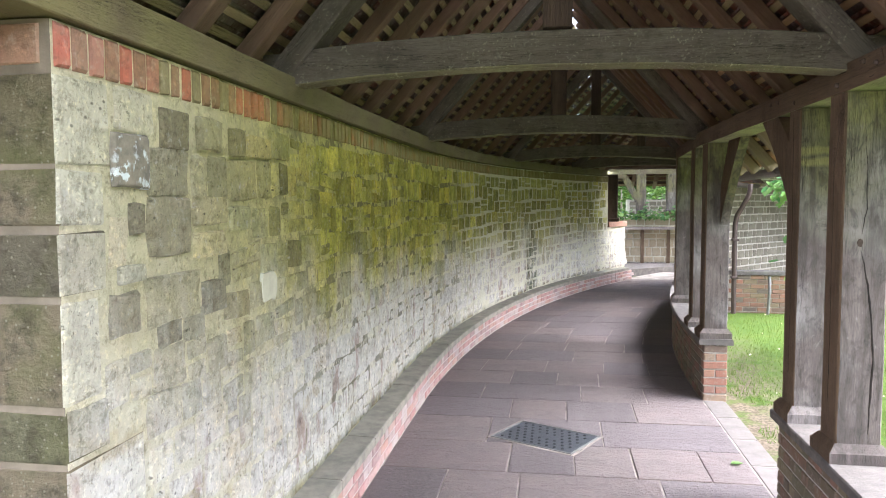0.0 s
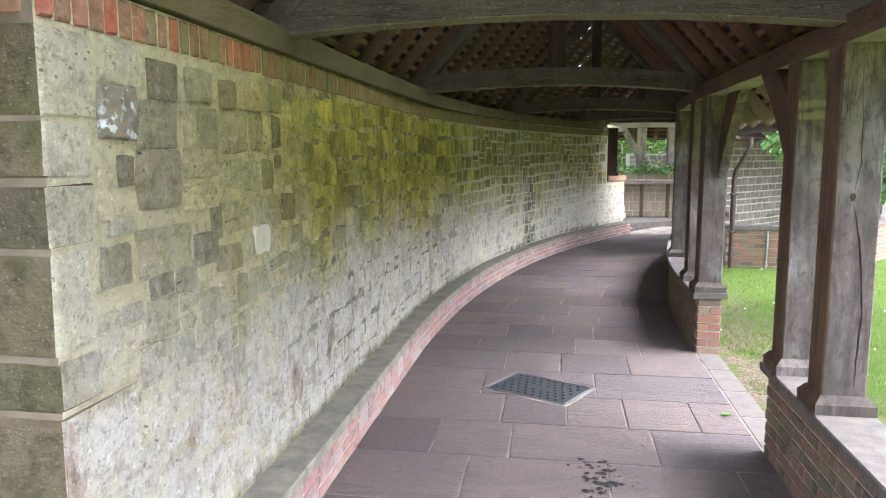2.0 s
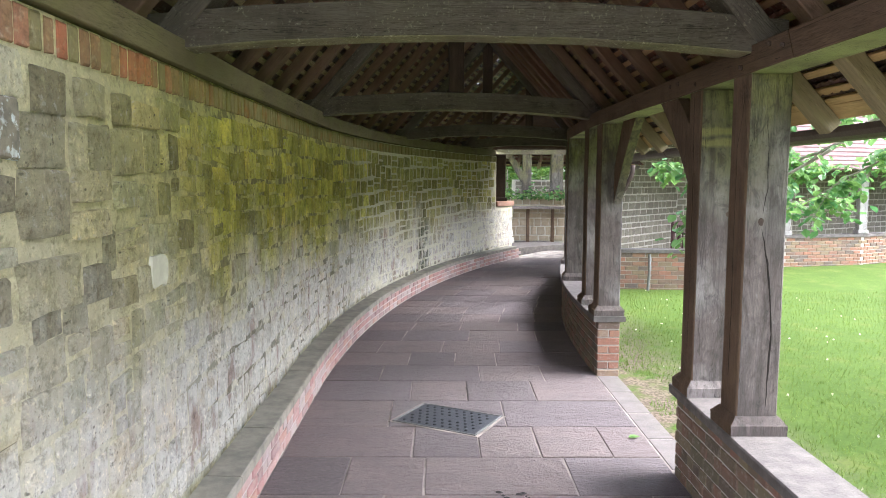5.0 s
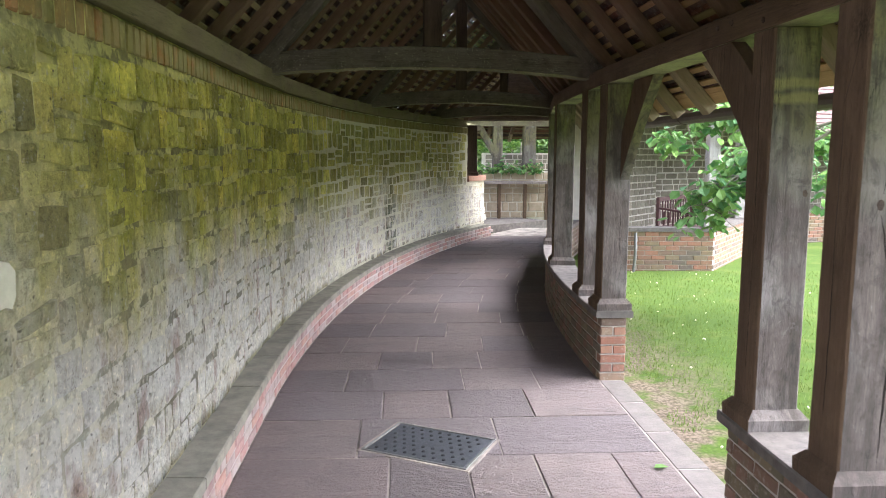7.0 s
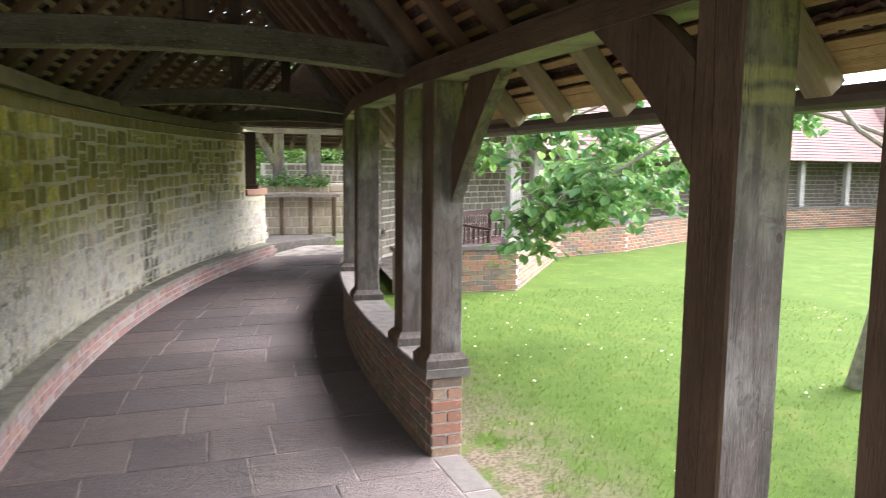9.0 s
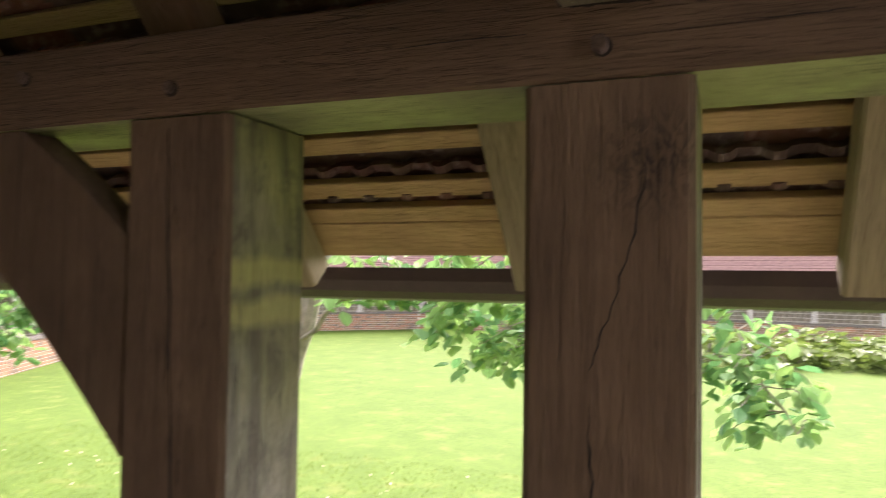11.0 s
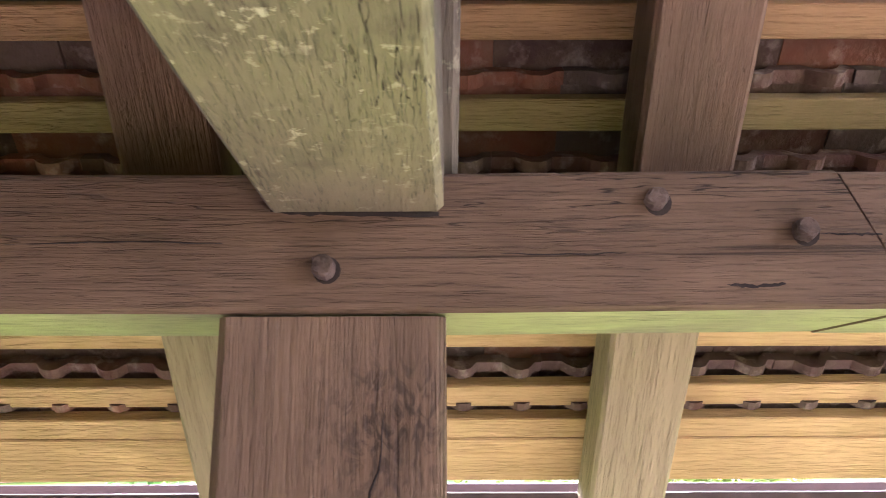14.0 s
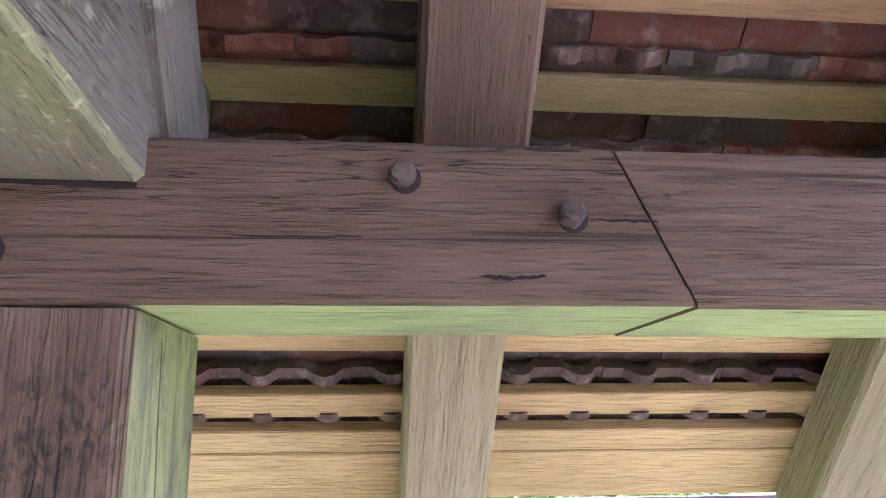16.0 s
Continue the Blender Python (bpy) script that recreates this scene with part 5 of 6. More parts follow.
step_slab.data.transform(Matrix.Translation((1.3, 17.25, -0.1)) @ Matrix.Rotation(0.68, 4, "Z") @ Matrix.Diagonal((2.6, 3.2, 0.22, 1)))
tagged(step_slab, "pale stone step up to the end terrace", "step", kind="structure")
wall_end = part("wall_end", box_bm(0.4, 19.62, -0.1, 4.6, 20.1, 1.28), M_PALEMORTAR, None)
tagged(wall_end, "warm sandstone retaining wall at the end of the walk", "stone wall", kind="structure")
wall_end_upper = part("wall_end_upper", box_bm(1.9, 20.4, -0.1, 5.2, 20.8, 1.75), M_PALEMORTAR, None)
tagged(wall_end_upper, "upper sandstone wall behind the ivy", "stone wall", kind="structure")


def end_shelf():
    e = empty("timber_shelf", (2.5, 19.45, 0.1))
    tagged(e, "weathered timber shelf on posts against the stone wall", "shelf")
    local_beam("top_board", (1.5, 19.4, 1.02), (3.5, 19.4, 1.02), 0.3, 0.07, M_SHELF, e, seed=2)
    for x in (1.62, 2.2, 2.85, 3.4):
        local_beam("leg", (x, 19.42, 0.0), (x, 19.42, 0.985), 0.08, 0.09, M_OAK[0], e, up=(0, 1, 0), seed=int(x * 10))


M_SHELF = timber_material("pale_grey_oak", (0.2, 0.165, 0.145), (0.36, 0.31, 0.275), 0.0, 0)
end_shelf()


def far_post(x, y, z0, z1, w, mat, label, pad=True):
    e = empty("oak_post", (x, y, z0))
    tagged(e, label, "post", "far oak posts")
    local_beam("shaft", (x, y, z0 + 0.0), (x, y, z1), w, w, mat, e, up=(0, 1, 0), seed=int(x * 10))
    part("base_block", box_bm(x - w / 2 - 0.03, y - w / 2 - 0.03, z0 + 0.001, x + w / 2 + 0.03, y + w / 2 + 0.03, z0 + 0.08, 0.01), mat, e)


sill_a = left_at(WALL_D + 0.19, 16.65)
sill = part("brick_sill", sweep_bm(left_at, [(WALL_D - 0.03, 1.172), (WALL_D + 0.4, 1.172), (WALL_D + 0.4, 1.28), (WALL_D - 0.03, 1.28)], span(WALL_END + 0.01, LOW_END + 0.03, 0.3)), M_BRICK_I, None)
tagged(sill, "red brick sill on the low end of the wall", "sill", kind="structure")
far_post(sill_a.x + 0.07, sill_a.y, 1.28, 2.3, 0.24, M_ROOFOAK, "dark oak post on a brick sill at the wall end")
far_post(3.0, 19.8, 1.42, 2.42, 0.3, M_GREY, "pale weathered oak post on a brick pad")
tagged(part("brick_pad", box_bm(2.76, 19.63, 1.283, 3.26, 20.02, 1.42, 0.008), M_BRICK_I, None), "red brick pad under the far post", "brick pad")
far_post(2.2, 19.85, 1.283, 2.42, 0.24, M_GREY, "grey oak post with a brace behind the shelf")
for p0, p1, lab in (((0.9, 19.8, 2.48), (4.4, 19.8, 2.48), "pale oak beam across the end of the walk"), ((0.7, 16.4, 2.36), (1.75, 19.9, 2.36), "oak plate from the wall end to the far post")):
    ob = local_beam("oak_beam", p0, p1, 0.18, 0.13, M_GREY_BEAM, None, seed=4)
    tagged(ob, lab, "beam", "far beams")
ob = local_beam("oak_brace", (1.72, 19.79, 2.42), (2.12, 19.79, 1.72), 0.13, 0.16, M_GREY, None, seed=6)
tagged(ob, "oak brace under the far plate", "brace", "far beams")


def terrace_roof():
    e = empty("roof_terrace", (2.5, 18.5, 2.6))
    tagged(e, "clay tiled lean-to roof on rafters over the end terrace", "roof", kind="structure")

    def at(x, f, lift):
        return Vector((x, 20.3 - 3.4 * f, 2.46 + 1.75 * f + lift))
    for k in range(9):
        x = 0.3 + 0.6 * k
        local_beam("rafter", at(x, -0.27, 0.1), at(x, 0.6, 0.1), 0.09, 0.08, M_RAFTER, e, up=(0, 0.4, 1), steps=2)
    for k in range(14):
        f = -0.26 + k * 0.062
        local_beam("batten", at(-0.1, f, 0.165), at(5.6, f, 0.165), 0.045, 0.025, M_BATTEN, e, up=(0, 0.4, 1), steps=1)
    verts, faces = [], []
    for k in range(-10, 20):
        f0, f1 = k / 34 - 0.01, (k + 1.2) / 34
        i = len(verts)
        verts += [at(-0.3, f0, 0.22), at(5.8, f0, 0.22), at(5.8, f1, 0.195), at(-0.3, f1, 0.195), at(-0.3, f0, 0.205), at(5.8, f0, 0.205)]
        faces += [(i, i + 1, i + 2, i + 3), (i + 4, i + 5, i + 1, i)]
    tagged(part("tile_courses", mesh_of("tile_courses", verts, faces, M_TILE_I), None, e), kind="stuff")


terrace_roof()


def lay_far_stones():
    rng = random.Random(3)
    p = Pieces("stone", STONES, M_WARM, M_WARM_I, wall_end, 60)
    z = 0.12
    while z < 1.24:
        h = min(rng.uniform(0.13, 0.26), 1.27 - z)
        x = 0.45
        while x < 4.4:
            w = rng.uniform(0.16, 0.42)
            p.lay(placed(Vector((x + w / 2, 19.62, z + h / 2)), 0.0, w - 0.02, 0.02, h - 0.02), 1.3 < x < 3.4, rng.randrange(24))
            x += w
        z += h
    p.finish("stones")
    u = Pieces("stone", STONES, M_GREYSTONE, M_GREYSTONE, wall_end_upper, 40)
    z = 1.2
    while z < 1.7:
        h = min(rng.uniform(0.1, 0.17), 1.74 - z)
        x = 1.95
        while x < 5.0:
            w = rng.uniform(0.12, 0.3)
            u.lay(placed(Vector((x + w / 2, 20.4, z + h / 2)), 0.0, w - 0.025, 0.015, h - 0.02), True, rng.randrange(24))
            x += w
        z += h
    u.finish("stones")


M_WARM_I = M_WARM
lay_far_stones()

# ---- the far wing across the lawn ----
FRONT = [(2.75, 12.27), (4.55, 12.12), (7.05, 15.4), (9.0, 15.9), (15.5, 19.3), (22.0, 20.0), (27.0, 15.0), (28.5, 5.0), (26.5, -5.0)]
BACK = [(3.05, 14.3), (3.3, 15.0), (5.5, 17.5), (8.4, 18.5), (14.3, 21.8), (22.5, 22.6), (29.4, 16.3), (31.2, 5.0), (29.0, -6.0)]


def strip(p0, p1, t, z0, z1):
    """A wall piece from p0 to p1, t thick to its left."""
    a, b = Vector((*p0, 0)), Vector((*p1, 0))
    d = (b - a).normalized()
    n = Vector((-d.y, d.x, 0)) * t
    v = [a, b, b + n, a + n]
    return mesh_of("wall", [(q.x, q.y, z0) for q in v] + [(q.x, q.y, z1) for q in v], [(0, 1, 5, 4), (1, 2, 6, 5), (2, 3, 7, 6), (3, 0, 4, 7), (4, 5, 6, 7), (3, 2, 1, 0)], M_JOINT)


def wing():
    rng = random.Random(14)
    for i, (p0, p1) in enumerate(zip(FRONT, FRONT[1:])):
        a, b = Vector((*p0, 0)), Vector((*p1, 0))
        d = (b - a).normalized()
        yaw = math.atan2(d.y, d.x)
        length = (b - a).length
        wall = part("wall_wing_%d" % (i + 1), strip(p0, p1, 0.2, -0.15, 0.55), None, None)
        tagged(wall, "low weathered brick wall of the far wing with pale coping", "brick wall", kind="structure")
        cope = strip((a - d * 0.03).to_2d(), (b + d * 0.03).to_2d(), 0.27, 0.553, 0.61)
        cope.materials.clear()
        cope.materials.append(M_COPING)
        ob = part("coping_slab", cope, None, wall)
        ob.matrix_world = Matrix.Translation(Vector((d.y, -d.x, 0)) * 0.035)
        pieces = Pieces("brick", BRICKS, M_DULL, M_DULL_I, wall, 260 if i < 2 else 0)
        for c in range(9):
            s = 0.0 if c % 2 else 0.11
            while s < length:
                w = min(0.215, length - s)
                if w > 0.05:
                    p = a + d * (s + w / 2)
                    pieces.lay(placed(Vector((p.x, p.y, -0.11 + c * 0.0735 + 0.036)) + Vector((-d.y, d.x, 0)) * 0.03, yaw, w - 0.01, 0.085, 0.062), i < 2, rng.randrange(8))
                s += w
        pieces.finish("bricks", "weathered bricks")
        # posts
        n = max(1, round(length / 2.2))
        for k in range(n):
            p = a + d * (0.14 + (length - 0.2) * k / n) + Vector((-d.y, d.x, 0)) * 0.11
            if i == 0 and k == 0:
                continue
            far_post(p.x, p.y, 0.612, 2.28, 0.17, M_WINGPOST, "pale weathered post of the far wing on a brick wall")
        q0, q1 = a + Vector((-d.y, d.x, 0)) * 0.11, b + Vector((-d.y, d.x, 0)) * 0.11
        if i > 0:
            tagged(local_beam("wall_plate", (q0.x, q0.y, 2.35), (q1.x, q1.y, 2.35), 0.18, 0.13, M_OAK[0], None, seed=i), "dark oak wall plate of the far wing", "wall plate", "far wing plates")
    for i, (p0, p1) in enumerate(zip(BACK, BACK[1:])):
        wall = part("wall_back_%d" % (i + 1), strip(p0, p1, 0.35, -0.1, 2.6), None, None)
        wall.data.materials.clear()
        wall.data.materials.append(M_PALEMORTAR)
        tagged(wall, "pale sandstone rubble back wall of the far wing", "stone wall", kind="structure")
        a, b = Vector((*p0, 0)), Vector((*p1, 0))
        d = (b - a).normalized()
        yaw, length = math.atan2(d.y, d.x), (b - a).length
        pieces = Pieces("stone", STONES, M_GREYSTONE, M_GREYSTONE_I, wall, 200 if i < 3 else 0)
        z = 0.14
        while z < 2.5:
            h = rng.uniform(0.11, 0.18)
            s = 0.0
            while s < length - 0.1:
                w = rng.uniform(0.13, 0.34)
                p = a + d * (s + w / 2)
                pieces.lay(placed(Vector((p.x, p.y, z + h / 2)), yaw, w - 0.024, 0.012, h - rng.uniform(0.018, 0.034)), i < 3, rng.randrange(24))
                s += w
            z += h
        pieces.finish("stones", "grey sandstone rubble")
    # tiled roof of lapped courses
    for i in range(1, len(FRONT) - 1):
        f0, f1 = Vector((*FRONT[i], 0)), Vector((*FRONT[i + 1], 0))
        b0, b1 = Vector((*BACK[i + 1 if i > 0 else 0], 0)), Vector((*BACK[min(i + 2, len(BACK) - 1)], 0))
        b0, b1 = Vector((*BACK[i], 0)) if i > 1 else Vector((*BACK[1], 0)), Vector((*BACK[i + 1], 0))
        verts, faces = [], []
        rows = 22
        for k in range(rows):
            g0, g1 = -0.16 + 0.66 * k / rows, -0.16 + 0.66 * (k + 1.25) / rows
            z0, z1 = 1.98 + 2.0 * k / rows, 1.98 + 2.0 * (k + 1.25) / rows
            n = len(verts)
            for g, z in ((g0, z0 + 0.03), (g1, z1 + 0.0), (g0, z0 + 0.012)):
                for f, b in ((f0, b0), (f1, b1)):
                    p = f.lerp(b, g)
                    verts.append((p.x, p.y, z))
            faces += [(n, n + 1, n + 3, n + 2), (n + 4, n + 5, n + 1, n)]
        for g0, z0, g1, z1 in ((0.5, 3.98, 1.15, 2.2),):
            n = len(verts)
            for g, z in ((g0, z0), (g1, z1)):
                for f, b in ((f0, b0), (f1, b1)):
                    p = f.lerp(b, g)
                    verts.append((p.x, p.y, z))
            faces.append((n, n + 1, n + 3, n + 2))
        wing_roof = part("roof_wing", mesh_of("roof_wing", verts, faces, M_WINGROOF), None, None)
        tagged(wing_roof, "faded red clay tile roof of the far wing", "roof", kind="structure")


M_WINGPOST = timber_material("pale_wing_oak", (0.4, 0.37, 0.34), (0.62, 0.59, 0.55), 0.0, 0)
M_GREYSTONE_I = M_GREYSTONE
M_WINGROOF = plain_material("faded_roof_tile", (0.21, 0.125, 0.115), (0.14, 0.085, 0.08), 9, 0.85)
wing()
wing_floor = part("floor_wing", mesh_of("floor_wing", [(*p, 0.1) for p in FRONT] + [(*p, 0.1) for p in reversed(BACK)], [tuple(range(len(FRONT) + len(BACK)))], M_FLAGJOINT), None, None)
tagged(wing_floor, "paved floor of the far wing", "paving", kind="structure")


# ---- garden bench in the far wing ----
def garden_bench(at, yaw):
    e = empty("garden_bench", at)
    e.matrix_world = Matrix.Translation(at) @ Matrix.Rotation(yaw, 4, "Z")
    tagged(e, "dark brown slatted wooden garden bench with curved arms", "bench")
    m = e.matrix_world

    def bit(name, p0, p1, w, h, up=(0, 0, 1)):
        local_beam(name, m @ Vector(p0), m @ Vector(p1), w, h, M_SLATE, e, up=m.to_3x3() @ Vector(up), steps=2)
    for k in range(5):
        bit("seat_slat", (-0.7, -0.2 + 0.1 * k, 0.43), (0.7, -0.2 + 0.1 * k, 0.43), 0.075, 0.025)
    for x in (-0.7, 0.7):
        bit("leg", (x, -0.24, 0.0), (x, -0.24, 0.66), 0.055, 0.055, (0, 1, 0))
        bit("leg", (x, 0.28, 0.0), (x, 0.28, 0.9), 0.055, 0.055, (0, 1, 0))
        bit("arm", (x, -0.28, 0.68), (x, 0.28, 0.74), 0.06, 0.035)
        for k in range(5):
            y = -0.15 + 0.08 * k
            bit("arm_slat", (x, y, 0.45), (x, y, 0.68), 0.018, 0.03, (0, 1, 0))
    bit("top_rail", (-0.7, 0.29, 0.88), (0.7, 0.29, 0.88), 0.04, 0.07)
    for k in range(13):
        x = -0.62 + 1.24 * k / 12
        bit("back_slat", (x, 0.28, 0.45), (x, 0.29, 0.85), 0.035, 0.018, (0, 1, 0))


garden_bench((4.74, 13.5, 0.1), radians(45))


# ---- downpipes ----
def pipe(pts, r, mat, label, brackets=()):
    e = empty("downpipe", pts[-1])
    tagged(e, label, "downpipe")
    bm = bmesh.new()
    tube_bm(bm, pts, [r] * len(pts), 10)
    part("pipe", bm, mat, e)
    for z in brackets:
        part("bracket", box_bm(pts[-1][0] - r - 0.015, pts[-1][1] - r - 0.01, z, pts[-1][0] + r + 0.015, pts[-1][1] + r + 0.02, z + 0.035, 0.005), mat, e)


pipe([(2.98, 12.0, 2.0), (2.98, 12.0, 1.9), (2.96, 12.02, 1.8), (2.88, 12.08, 1.62), (2.82, 12.12, 1.5), (2.8, 12.14, 1.35), (2.8, 12.14, -0.06)], 0.038, M_GUTTER, "dark brown cast iron downpipe with a swan neck", (1.1, 0.5))
pipe([(3.33, 12.13, 0.54), (3.33, 12.12, 0.45), (3.33, 12.1, 0.3), (3.31, 12.1, -0.06)], 0.024, M_STEEL, "short grey waste pipe on the far brick wall")


# ---- small things ----
def ash_spill():
    rng = random.Random(2)
    verts, faces = [], []
    for _ in range(46):
        x, y = 0.3 + rng.gauss(0, 0.07), 3.9 + rng.gauss(0, 0.13)
        r = rng.uniform(0.006, 0.028)
        i = len(verts)
        n = 7
        verts += [(x + r * rng.uniform(0.6, 1.2) * math.cos(2 * math.pi * k / n), y + r * rng.uniform(0.6, 1.2) * math.sin(2 * math.pi * k / n), 0.004) for k in range(n)] + [(x, y, 0.008 + r * 0.2)]
        faces += [(i + k, i + (k + 1) % n, i + n) for k in range(n)]
    ob = part("ash", mesh_of("ash", verts, faces, M_SOIL), None, None)
    tagged(ob, "black sooty smears and crumbs on the flagstones", "dirt", kind="stuff")


ash_spill()
rng_l = random.Random(6)
ob = part("fallen_leaf", leaf_mesh("fallen_leaf", [Vector((1.24, 5.0, 0.012))], 0.075, M_LEAF, rng_l, 0.0), None, None)
tagged(ob, "small fresh green leaf lying on the paving", "leaf")


def render_patch():
    """A smooth pale patch of mortar on the rubble."""
    bm = bmesh.new()
    n = 14
    rng = random.Random(12)
    ring = [(0.095 * (1 + rng.uniform(-0.12, 0.12)) * max(-1, min(1, 1.25 * math.cos(2 * math.pi * k / n))), 0.068 * (1 + rng.uniform(-0.12, 0.12)) * max(-1, min(1, 1.25 * math.sin(2 * math.pi * k / n)))) for k in range(n)]
    x = -1.14 - WALL_D
    low = [bm.verts.new((x + 0.004, 3.17 + a, 1.375 + b)) for a, b in ring]
    top = [bm.verts.new((x + 0.017, 3.17 + a * 0.93, 1.375 + b * 0.93)) for a, b in ring]
    for k in range(n):
        bm.faces.new((low[k], low[(k + 1) % n], top[(k + 1) % n], top[k]))
    bm.faces.new(top)
    bmesh.ops.recalc_face_normals(bm, faces=bm.faces)
    part("mortar_patch", bm, M_PATCH, wall_west, "smooth pale mortar patch")


M_PATCH = plain_material("pale_patch", (0.58, 0.56, 0.43), (0.47, 0.45, 0.34), 20, 0.9)
render_patch()
gable = part("gable_end", mesh_of("gable_end", [left_at(0.4, 16.65, 2.42), right_at(1.5, 16.65, 2.42), (left_at(0.4, 16.65, 3.98) + right_at(1.5, 16.65, 3.98)) / 2], [(0, 1, 2)], M_OAK[0]), None, None)
tagged(gable, "dark boarded gable at the far end of the roof", "gable", kind="structure")


# ---- drying cracks and knots of the near posts ----
M_CRACK = plain_material("crack_shadow_grain", (0.012, 0.009, 0.008), (0.03, 0.022, 0.018), 40, 0.95)
M_KNOT = plain_material("dark_knot", (0.05, 0.035, 0.026), (0.1, 0.07, 0.052), 40, 0.9, bump=0.8)


def crack(face, at, pts, width, parent):
    """A jagged split on a post face, a proud strip coloured with the shade inside it: face 'x' lies in a plane of
    constant x, 'y' of constant y.
    """
    rng = random.Random(int(pts[0][1] * 1000))
    verts, faces = [], []
    line = []
    for a, b in zip(pts, pts[1:]):
        for i in range(6):
            f = i / 6
            line.append((a[0] + (b[0] - a[0]) * f + rng.uniform(-0.0025, 0.0025), a[1] + (b[1] - a[1]) * f))
    line.append(pts[-1])
    for i, (u, z) in enumerate(line):
        w = width * min(1.0, 4 * i / len(line) + 0.15, 4 * (1 - i / len(line)) + 0.15) * rng.uniform(0.6, 1.2) / 2
        for o, d in ((-w, 0.0), (0.0, 0.0012), (w, 0.0)):
            verts.append((at - 0.0006 - d, u + o, z) if face == "x" else (u + o, at - 0.0006 - d, z))
    for i in range(len(line) - 1):
        for k in range(2):
            faces.append((i * 3 + k, i * 3 + k + 1, i * 3 + k + 4, i * 3 + k + 3))
    part("crack", mesh_of("crack", verts, faces, M_CRACK), None, parent)


def knot(face, at, u, z, r, parent):
    verts, faces = [], []
    rng = random.Random(int(z * 100))
    n = 12
    for k, (s, h) in enumerate(((1.0, 0.0004), (0.7, 0.0007), (0.4, 0.0009), (0.18, 0.001))):
        for i in range(n):
            a = 2 * math.pi * i / n
            rr = r * s * rng.uniform(0.88, 1.1)
            p, q = rr * math.cos(a) * 0.8, rr * math.sin(a) * 1.15
            verts.append((at - h, u + p, z + q) if face == "x" else (u + p, at - h, z + q))
    for k in range(3):
        for i in range(n):
            j = (i + 1) % n
            faces.append((k * n + i, k * n + j, (k + 1) * n + j, (k + 1) * n + i))
    faces.append(tuple(3 * n + i for i in range(n)))
    part("knot", mesh_of("knot", verts, faces, M_KNOT), None, parent)


POSTS = sorted((o for o in scene.objects if o.name.startswith("oak_post") and abs(o.location.z - COPE) < 0.01), key=lambda o: o.location.y)
post_a, post_b, post_c, post_d = POSTS[1], POSTS[2], POSTS[3], POSTS[4]
A_Y, B_Y, C_Y, D_Y = 3.665 - 0.0975, 4.285 - 0.095, 6.745 - 0.0975, 7.34 - 0.0975
crack("y", A_Y, [(1.36, 2.23), (1.385, 1.9), (1.39, 1.72), (1.372, 1.6)], 0.004, post_a)
crack("y", A_Y, [(1.372, 1.53), (1.41, 1.34), (1.438, 1.03), (1.425, 0.68)], 0.009, post_a)
knot("y", A_Y, 1.365, 1.565, 0.017, post_a)
crack("x", 1.287, [(3.615, 2.17), (3.632, 2.07), (3.662, 1.97), (3.684, 1.91)], 0.004, post_a)
crack("x", 1.287, [(3.684, 1.87), (3.678, 1.77), (3.683, 1.5), (3.675, 1.1), (3.68, 0.8)], 0.007, post_a)
knot("x", 1.287, 3.688, 1.89, 0.017, post_a)
crack("x", 1.287, [(4.302, 2.23), (4.285, 1.86), (4.273, 1.46), (4.28, 0.8)], 0.004, post_b)
knot("y", B_Y, 1.455, 1.57, 0.014, post_b)
crack("y", C_Y, [(1.42, 1.3), (1.422, 1.0)], 0.003, post_c)
knot("y", C_Y, 1.36, 0.77, 0.018, post_c)
crack("y", D_Y, [(1.405, 2.2), (1.4, 1.9), (1.39, 1.2), (1.39, 0.66)], 0.011, post_d)


# ---- a few darker stones near the corner, one with lichen ----
def lichen_material():
    n = Nodes("lichened_dark_stone", 0.9)
    base = n.mix(n.ramp(n.noise(20, 6), 0.35, 0.65), (0.24, 0.215, 0.155), (0.14, 0.125, 0.095))
    spots = n.math("MULTIPLY", n.ramp(n.noise(30, 5, rough=0.6), 0.52, 0.58), n.ramp(n.noise(9, 3), 0.48, 0.58))
    return n.done(n.mix(spots, base, (0.55, 0.6, 0.58)), n.noise(50, 5), 0.8, 0.01)


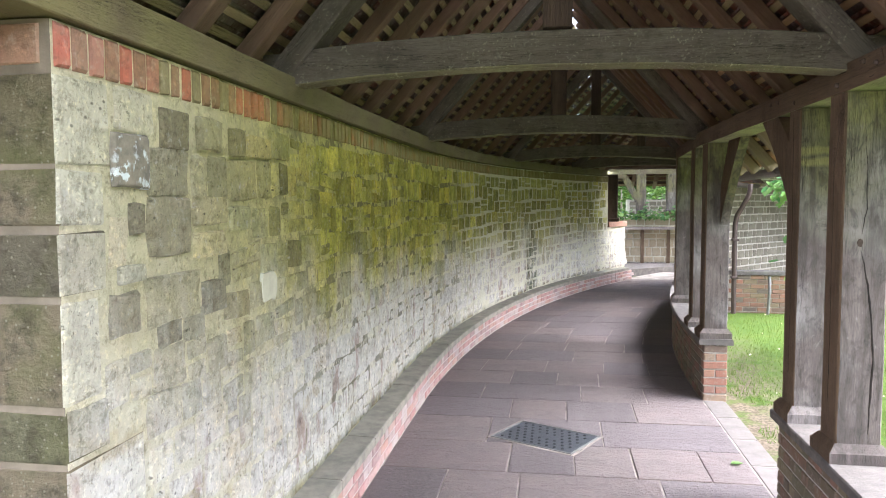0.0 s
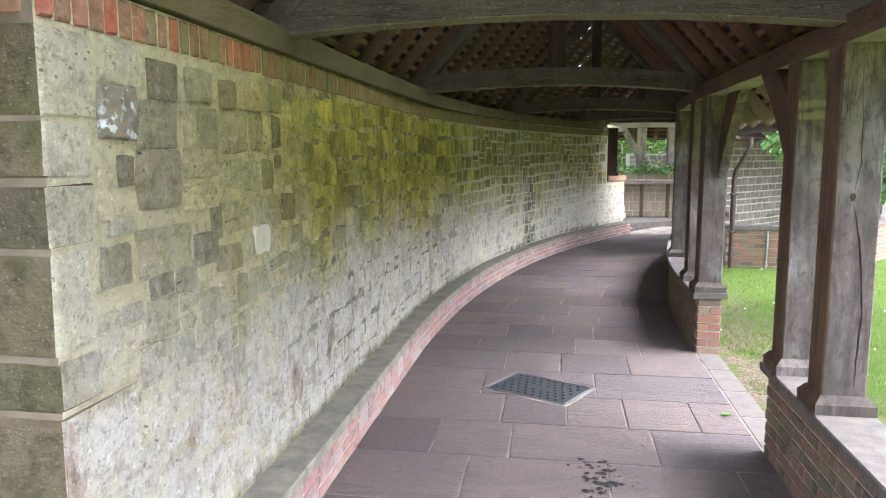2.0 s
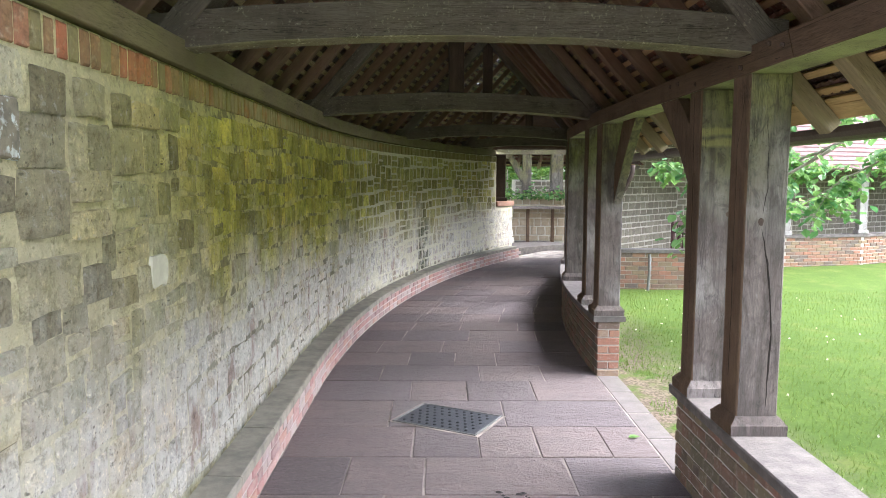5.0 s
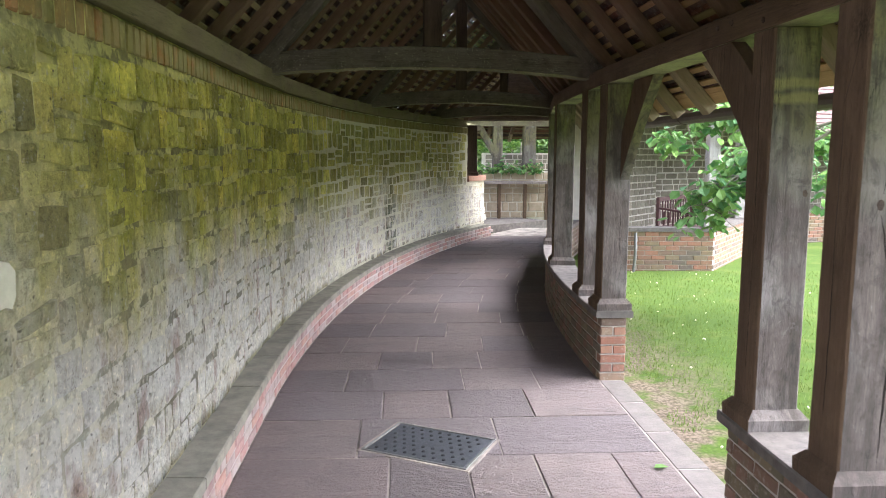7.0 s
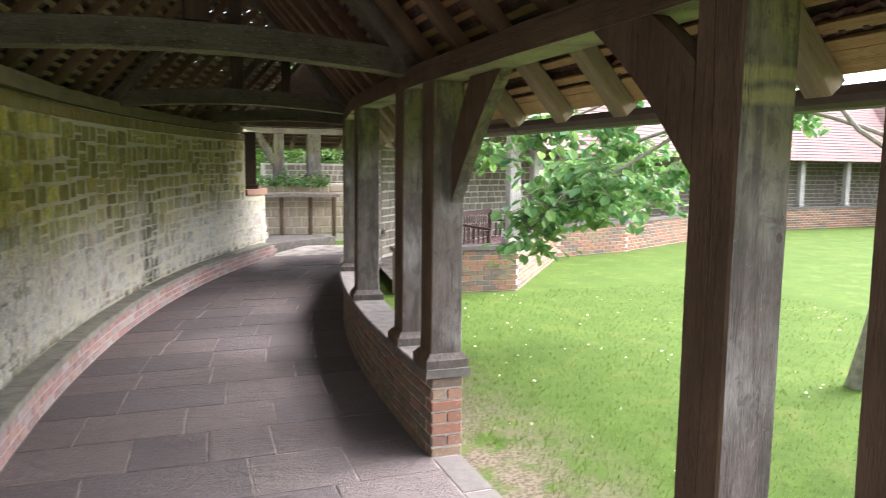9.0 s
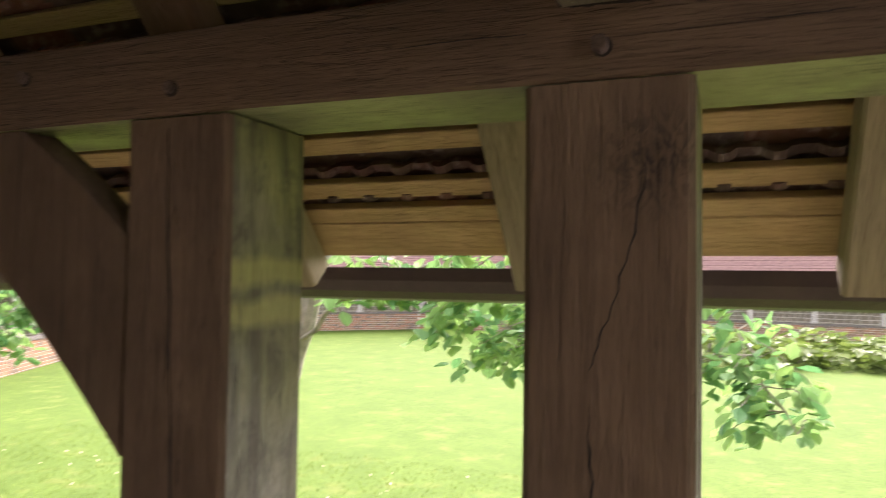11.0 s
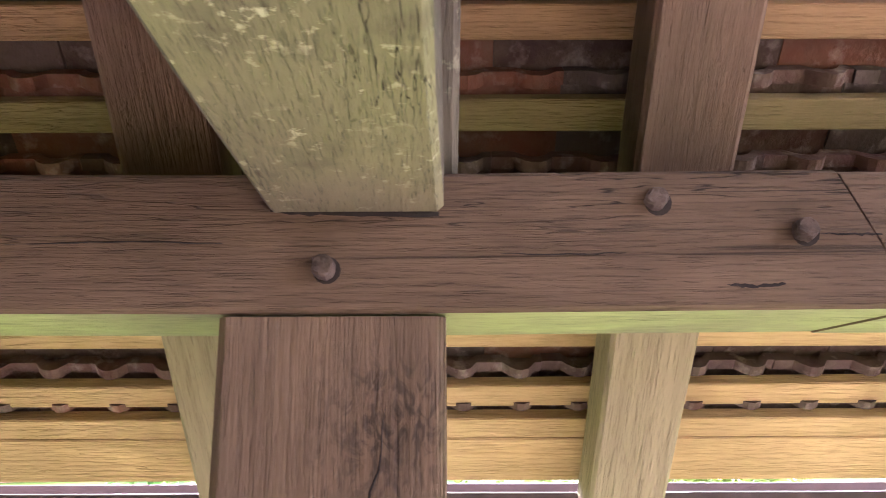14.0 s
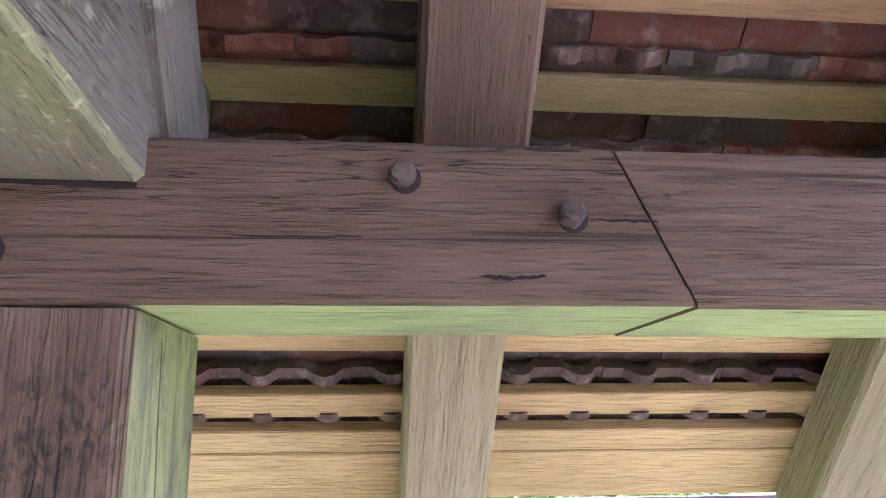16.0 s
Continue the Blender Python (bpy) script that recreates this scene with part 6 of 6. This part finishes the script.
M_LICHEN = lichen_material()
M_DARKROUND = stone_material(False, [(0.37, 0.34, 0.26), (0.31, 0.28, 0.215), (0.41, 0.37, 0.28)])
for i, (y, z, w, h) in enumerate(CORNER_STONES):
    v, f = STONES[3 + i]
    ob = part("stone", mesh_of("stone", v, f, M_LICHEN if i == 0 else M_DARKROUND if i in (1, 3, 4, 5, 9) else M_STONE), None, None)
    ob.matrix_world = placed(left_at(WALL_D + 0.001, y, z), math.pi / 2, w, 0.019, h)
    ob.parent = wall_west
    ob.matrix_parent_inverse = wall_west.matrix_world.inverted()


# ---- splits of the near wall plate and the joint under the tie beam, their shade as dark strips ----
def level_crack(pts, width, parent):
    """A jagged split along the grain of the wall plate's inner face, its shade laid on as a dark strip; pts are (y, z).
    """
    rng = random.Random(int(pts[0][0] * 1000))
    line = []
    for a, b in zip(pts, pts[1:]):
        for i in range(8):
            f = i / 8
            line.append((a[0] + (b[0] - a[0]) * f, a[1] + (b[1] - a[1]) * f + rng.uniform(-0.0006, 0.0006)))
    line.append(pts[-1])
    verts, faces = [], []
    for i, (y, z) in enumerate(line):
        w = width * min(1.0, 4 * i / len(line) + 0.2, 4 * (1 - i / len(line)) + 0.3) * rng.uniform(0.6, 1.2) / 2
        verts += [(1.2852, y, z - w), (1.2846, y, z), (1.2852, y, z + w)]
    for i in range(len(line) - 1):
        for k in range(2):
            faces.append((i * 3 + k, i * 3 + k + 1, i * 3 + k + 4, i * 3 + k + 3))
    part("crack", mesh_of("crack", verts, faces, M_CRACK), None, parent)


NEAR_PLATE = min((o for o in scene.objects if o.name.startswith("wall_plate")), key=lambda o: (o.matrix_world.translation - Vector((1.387, 3.19, MID))).length)
# Dark strip painting the shade in the notch below the tie beam.
level_crack([(3.72, 2.339), (3.65, 2.3375), (3.572, 2.3355)], 0.008, NEAR_PLATE)
level_crack([(3.24, 2.3165), (3.21, 2.316), (3.186, 2.3155)], 0.0022, NEAR_PLATE)
level_crack([(3.325, 2.272), (3.3, 2.27), (3.275, 2.2725)], 0.003, NEAR_PLATE)
level_crack([(3.52, 2.3), (3.46, 2.299), (3.41, 2.3)], 0.0012, NEAR_PLATE)
level_crack([(3.95, 2.31), (3.85, 2.312), (3.76, 2.31)], 0.0015, NEAR_PLATE)
